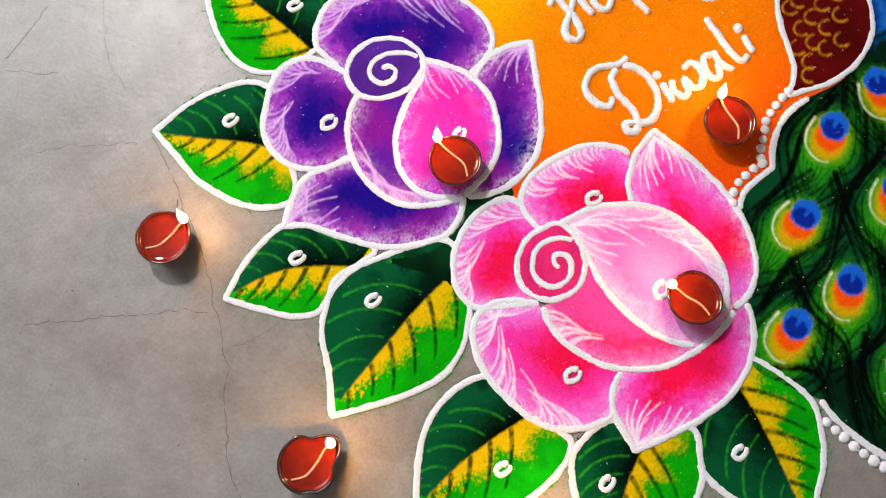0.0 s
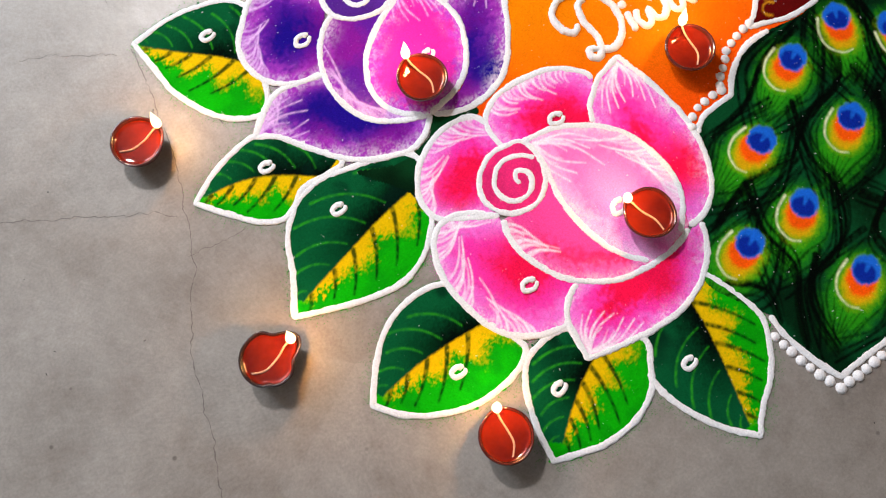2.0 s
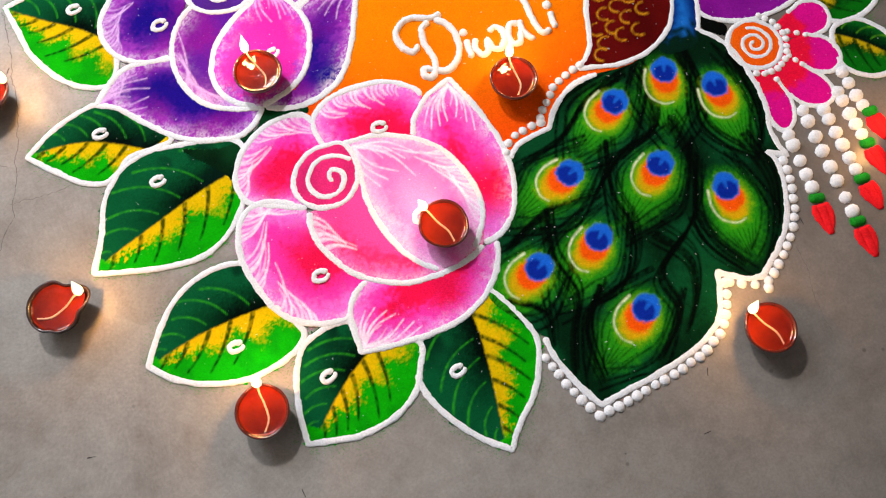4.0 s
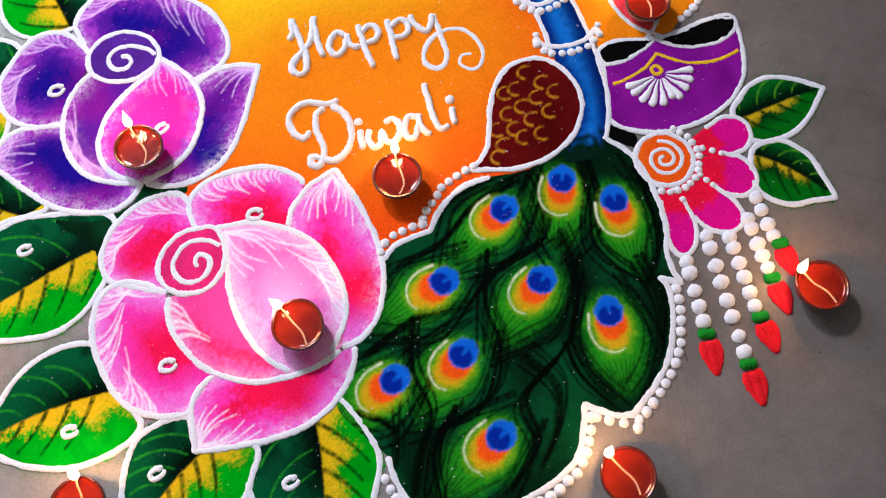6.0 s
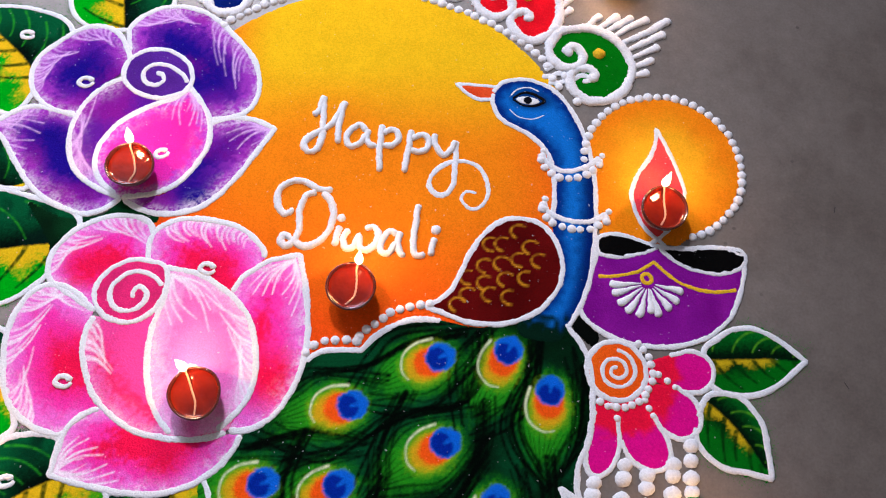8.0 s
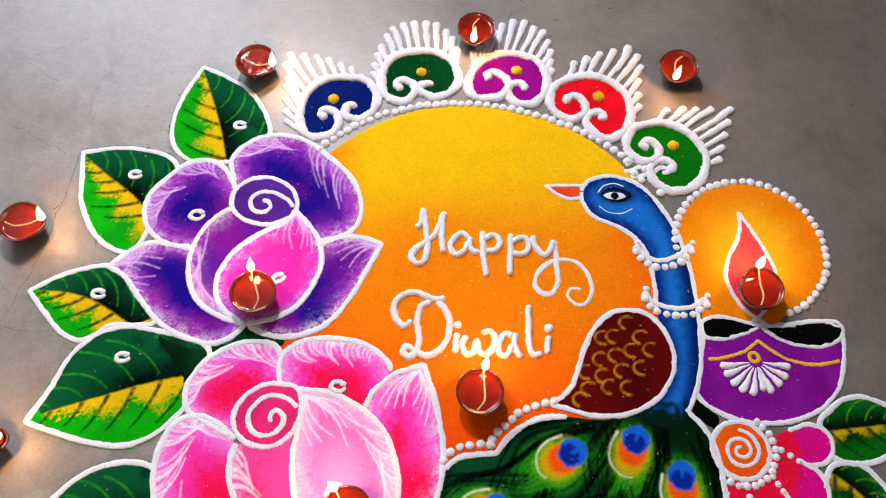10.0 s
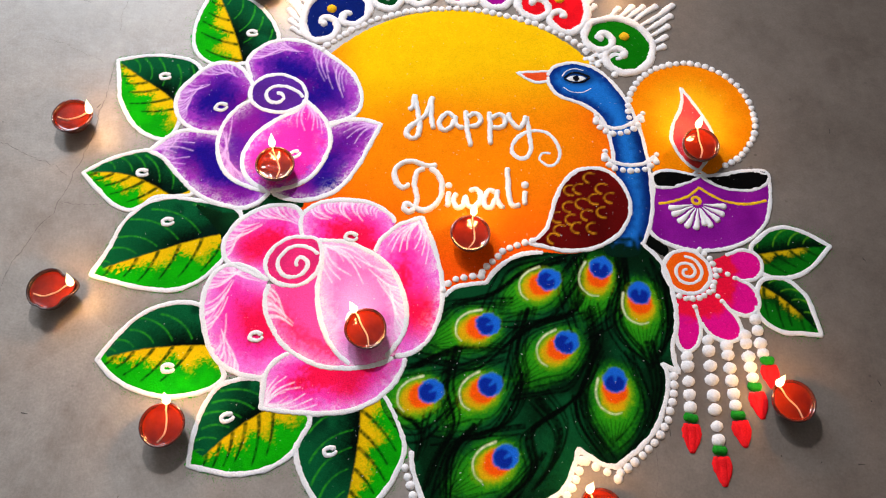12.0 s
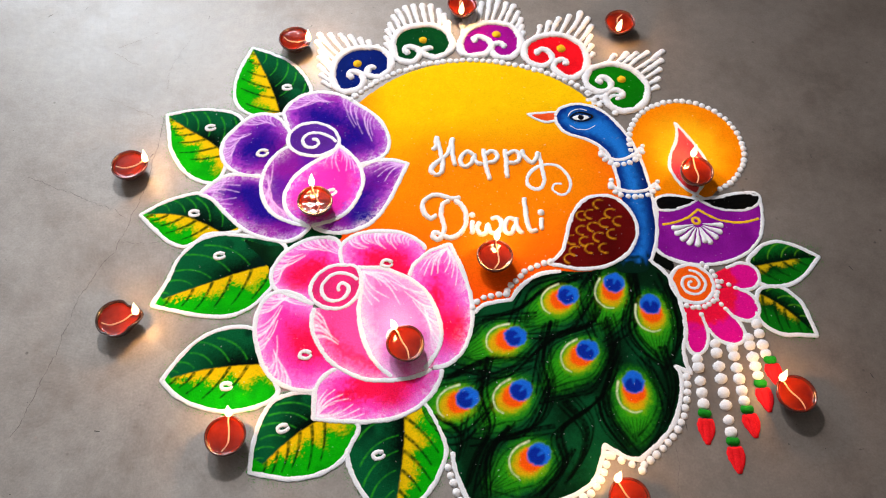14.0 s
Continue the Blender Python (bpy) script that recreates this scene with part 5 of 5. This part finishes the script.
for pts, rim in (([(0.940, 0.077), (0.977, 0.099), (1.012, 0.109), (1.034, 0.100), (1.039, 0.076), (1.023, 0.057), (0.995, 0.055), (0.966, 0.063)], [(0.982, 0.099), (1.012, 0.109), (1.034, 0.100), (1.039, 0.076), (1.023, 0.057), (0.995, 0.055)]),
                 ([(0.936, 0.061), (0.966, 0.061), (0.995, 0.057), (1.015, 0.044), (1.023, 0.022), (1.015, 0.003), (0.996, -0.005), (0.973, 0.004), (0.953, 0.029)], [(0.989, 0.061), (1.015, 0.044), (1.023, 0.022), (1.015, 0.003), (0.996, -0.005), (0.975, 0.003), (0.964, 0.020)]),
                 ([(0.921, 0.046), (0.946, 0.041), (0.969, 0.010), (0.983, -0.014), (0.982, -0.037), (0.964, -0.048), (0.937, -0.039), (0.922, -0.014), (0.915, 0.011)], [(0.963, 0.018), (0.983, -0.014), (0.982, -0.037), (0.964, -0.048), (0.937, -0.039), (0.922, -0.014)]),
                 ([(0.895, 0.041), (0.913, 0.031), (0.919, 0.003), (0.920, -0.029), (0.905, -0.057), (0.888, -0.061), (0.879, -0.044), (0.884, -0.004)], [(0.917, 0.013), (0.920, -0.029), (0.905, -0.057), (0.888, -0.061), (0.879, -0.044), (0.884, -0.004), (0.889, 0.019)])):
    p = powder("petal", spline(pts, closed=True), paint_rosette, rosette, 1.4)
    COVER.append(spline(pts, closed=True))
    ridge("outline", spline(rim), 0.0072, white, p, base=0.0009)
heart = powder("heart", circle(*C0, 0.038), lambda x, y: mix(rgb("f8540c"), rgb("fb6c10"), lattice(x, y, 0.02, 3)), rosette, 1.9)
ridge("outline", circle(*C0, 0.038), 0.0078, white, heart, closed=True, base=0.0013)
a = np.linspace(0, 2.1 * 2 * math.pi, 90)
ridge("spiral", np.c_[C0[0] + (0.003 + 0.0018 * a) * np.cos(a + 1), C0[1] + (0.003 + 0.0018 * a) * np.sin(a + 1)], 0.0062, white, heart, base=0.0015)
bead_row(circle(*C0, 0.047, -115, 55), 0.0105, rosette, 1.0, 0.001)
for pts in ([(0.968, 0.074), (0.989, 0.060)], [(0.951, 0.038), (0.963, 0.020)], [(0.910, 0.026), (0.917, 0.011)]):
    bead_row(np.array(pts), 0.009, rosette, 1.0, 0.001)

leaf([(1.161, 0.113), (1.128, 0.136), (1.096, 0.149), (1.067, 0.145), (1.045, 0.130), (1.027, 0.111), (1.030, 0.076), (1.050, 0.060), (1.088, 0.060), (1.122, 0.077)], (0,), [(1.151, 0.112), (1.117, 0.111), (1.078, 0.106), (1.034, 0.100)], -1, None, 0, "small rangoli leaf of dark green powder with a yellow rib", 5, True)
leaf([(1.110, -0.041), (1.106, -0.005), (1.100, 0.026), (1.077, 0.053), (1.050, 0.059), (1.028, 0.048), (1.016, 0.006), (1.024, -0.016), (1.050, -0.034), (1.079, -0.037)], (0,), [(1.102, -0.030), (1.080, -0.000), (1.057, 0.025), (1.031, 0.045)], -1, None, 0, "small rangoli leaf of dark green powder with a yellow rib", 5, True)


def tassel(string, cap, tip, count):
    t = thing("tassel", "string of white powder beads with a green cap and red bud", "rangoli tassel", "bead tassels")
    p = spline(string)
    s = np.linspace(0, len(p) - 1, count).astype(int)
    for i in s:
        bead(*p[i], 0.0185, t, 0, stretch=1.12, turn=0.4)
    cap, tip = np.array(cap), np.array(tip)
    d = tip - cap
    v = np.array((-d[1], d[0])) / np.linalg.norm(d)
    ridge("cap", np.array([cap - v * 0.0115 + v * 0.023 * f for f in np.linspace(0, 1, 9)]), 0.0145, green_powder, t, height=0.4)
    for k, w in ((-1, 0.75), (1, 0.75), (0, 1.0)):
        a, m = cap + d * 0.16 + v * 0.006 * k, cap + d * 0.5 + v * 0.0095 * k
        ridge("bud_lobe", spline([a, m, tip]), 0.0165 * w, red_powder, t, taper=(1.0, 0.45), height=0.26 + 0.05 * (k == 0), seed=k + 2)


tassel([(0.891, -0.070), (0.887, -0.109), (0.883, -0.149)], *[(0.881, -0.165), (0.875, -0.217)], 5)
tassel([(0.928, -0.044), (0.924, -0.095), (0.920, -0.150), (0.917, -0.199)], *[(0.916, -0.214), (0.915, -0.266)], 8)
tassel([(0.956, -0.054), (0.954, -0.100), (0.952, -0.148)], *[(0.953, -0.163), (0.956, -0.211)], 6)
tassel([(0.988, -0.037), (0.987, -0.072), (0.987, -0.105)], *[(0.987, -0.120), (0.990, -0.170)], 5)
tassel([(1.010, -0.012), (1.010, -0.044), (1.011, -0.068)], *[(1.015, -0.079), (1.016, -0.125)], 4)


# ---- oil lamps ----
def diya(centre, lip, burnt=False, flame_lean=(0.002, 0.007), note="", size=1.0, tall=1.0):
    """A small clay oil lamp: a thrown bowl with a pinched lip, oil, a cotton wick and its flame."""
    c, q = np.array(centre), np.array(lip)
    turn = math.atan2(*(q - c)[::-1])
    t = thing("oil_lamp", note or "small glazed red clay oil lamp with a burning cotton wick", "oil lamp", "lit oil lamps")
    t.matrix_world = pose(c[0], c[1], 0.0025 if not burnt else 0.0, 0, 0, math.degrees(turn))
    R, H, N = 0.0325 * size, 0.027 * size, 44
    profile = [(0.0, 0.0), (0.52, 0.0), (0.60, 0.04), (0.80, 0.34), (0.95, 0.68), (1.0, 0.93), (0.985, 1.0), (0.93, 1.0), (0.885, 0.92), (0.84, 0.70), (0.68, 0.42), (0.45, 0.26), (0.0, 0.22)]
    verts, faces = [], []
    rng = np.random.default_rng(int(abs(c[0] * 7919 + c[1] * 104729) * 100) % 9999)
    wob = rng.normal(0, 0.012, 4)

    def swell(a, h):
        """How far the wall stands out at an angle and height: the pinched lip, and the dents of the old lamp."""
        b = abs(a if a < math.pi else a - 2 * math.pi)
        w = 1 + wob[0] * math.cos(2 * a + 1) + wob[1] * math.cos(3 * a) + (0.30 if burnt else 0.07) * max(0.0, math.cos(a)) ** 14 * h
        return w - h * (0.15 * math.exp(-((b - 0.80) / 0.28) ** 2) + 0.09 * math.exp(-((a - 4.1) / 0.16) ** 2)) if burnt else w
    for r, h in profile:
        for i in range(N):
            a = 2 * math.pi * i / N
            k = max(0.0, math.cos(a)) ** 14 * h
            w = swell(a, h)
            verts.append((R * r * w * math.cos(a), R * r * w * math.sin(a), H * h - 0.004 * k * size + 0.0006 * math.sin(a + wob[2] * 90) * h))
    for j in range(len(profile) - 1):
        for i in range(N):
            faces.append((j * N + i, j * N + (i + 1) % N, (j + 1) * N + (i + 1) % N, (j + 1) * N + i))
    clay_look = burnt_clay if burnt else clay
    mesh_object("bowl", verts, faces, clay_look, t)
    rings = ((0.70, 0.0), (0.78, 0.0002), (0.83, 0.0008), (0.87, 0.0022), (0.89, 0.0036))
    ring = [(r * R * swell(2 * math.pi * i / N, 0.76) * math.cos(2 * math.pi * i / N), r * R * swell(2 * math.pi * i / N, 0.76) * math.sin(2 * math.pi * i / N), H * 0.76 + h * size) for r, h in rings for i in range(N)]
    film = [tuple(range(N))] + [(k * N + i, (k + 1) * N + i, (k + 1) * N + (i + 1) % N, k * N + (i + 1) % N) for k in range(len(rings) - 1) for i in range(N)]
    mesh_object("oil", ring, film, oil, t, "dark glossy oil")
    bend = rng.uniform(-0.12, 0.28)
    w = spline([(-0.74 * R, (0.2 - bend) * R), (-0.3 * R, -bend * R), (0.25 * R, -0.6 * bend * R), (0.7 * R, 0.0), (1.0 * R, 0.0)], step=0.0015)
    wv, wf, M = [], [], 7
    for i, (x, y) in enumerate(w):
        f = i / (len(w) - 1)
        z = H * (0.77 + 0.32 * smooth(0.55, 1.0, np.array([f]))[0])
        rad = 0.0013 * (1 + 0.15 * math.sin(i * 1.9))
        for k in range(M):
            b = 2 * math.pi * k / M
            wv.append((x, y + rad * math.cos(b), z + rad * math.sin(b)))
    for i in range(len(w) - 1):
        for k in range(M):
            wf.append((i * M + k, i * M + (k + 1) % M, (i + 1) * M + (k + 1) % M, (i + 1) * M + k))
    wf.append(tuple(range(M)))
    wf.append(tuple((len(w) - 1) * M + k for k in range(M)))
    mesh_object("wick", wv, wf, cotton, t, "oil-soaked cotton wick")
    fv, ff, K = [], [], 12
    ca, sa = math.cos(-turn), math.sin(-turn)
    lean = (flame_lean[0] * ca - flame_lean[1] * sa, flame_lean[0] * sa + flame_lean[1] * ca)
    steps = ((0.0, 0.25), (0.08, 0.62), (0.2, 0.92), (0.34, 1.0), (0.5, 0.86), (0.66, 0.62), (0.82, 0.34), (0.93, 0.14), (1.0, 0.02))
    FH, FR = 0.028 * tall, 0.0058
    for h, r in steps:
        for k in range(K):
            b = 2 * math.pi * k / K
            fv.append((1.0 * R + FR * r * math.cos(b) + lean[0] * h * h, FR * r * math.sin(b) + lean[1] * h * h, H * 1.04 + FH * h))
    for j in range(len(steps) - 1):
        for k in range(K):
            ff.append((j * K + k, j * K + (k + 1) % K, (j + 1) * K + (k + 1) % K, (j + 1) * K + k))
    fl = mesh_object("flame", fv, ff, flame_glow, t, "bright yellow-white flame")
    fl.visible_shadow = False
    lamp_data = bpy.data.lights.new("flame_light", "POINT")
    lamp_data.energy, lamp_data.color, lamp_data.shadow_soft_size = FLAME_WATTS, (1.0, 0.50, 0.16), 0.006
    lo = new("flame_light", lamp_data)
    lo.location = (c[0] + R * 1.02 * math.cos(turn), c[1] + R * 1.02 * math.sin(turn), H + FH * 0.75 + 0.003)
    return t


FLAME_WATTS = 0.31
diya(*[(-0.100, 0.368), (-0.071, 0.371)])
diya(*[(-0.083, 0.052), (-0.050, 0.057)], burnt=True, note="old sooty clay oil lamp with a pinched lip, burning", size=1.06)
diya(*[(0.110, -0.161), (0.114, -0.138)])
diya(*[(0.246, 0.269), (0.242, 0.295)])
diya(*[(0.398, -0.023), (0.385, -0.002)], flame_lean=(-0.006, 0.004))
diya(*[(0.564, 0.135), (0.569, 0.161)])
diya(*[(0.201, 0.673), (0.228, 0.662)])
diya(*[(0.558, 0.756), (0.553, 0.726)])
diya(*[(0.891, 0.691), (0.879, 0.659)], flame_lean=(0.004, 0.006))
diya(*[(0.967, 0.297), (0.965, 0.324)])
diya(*[(1.030, -0.150), (1.014, -0.132)])
diya(*[(0.725, -0.298), (0.714, -0.278)])
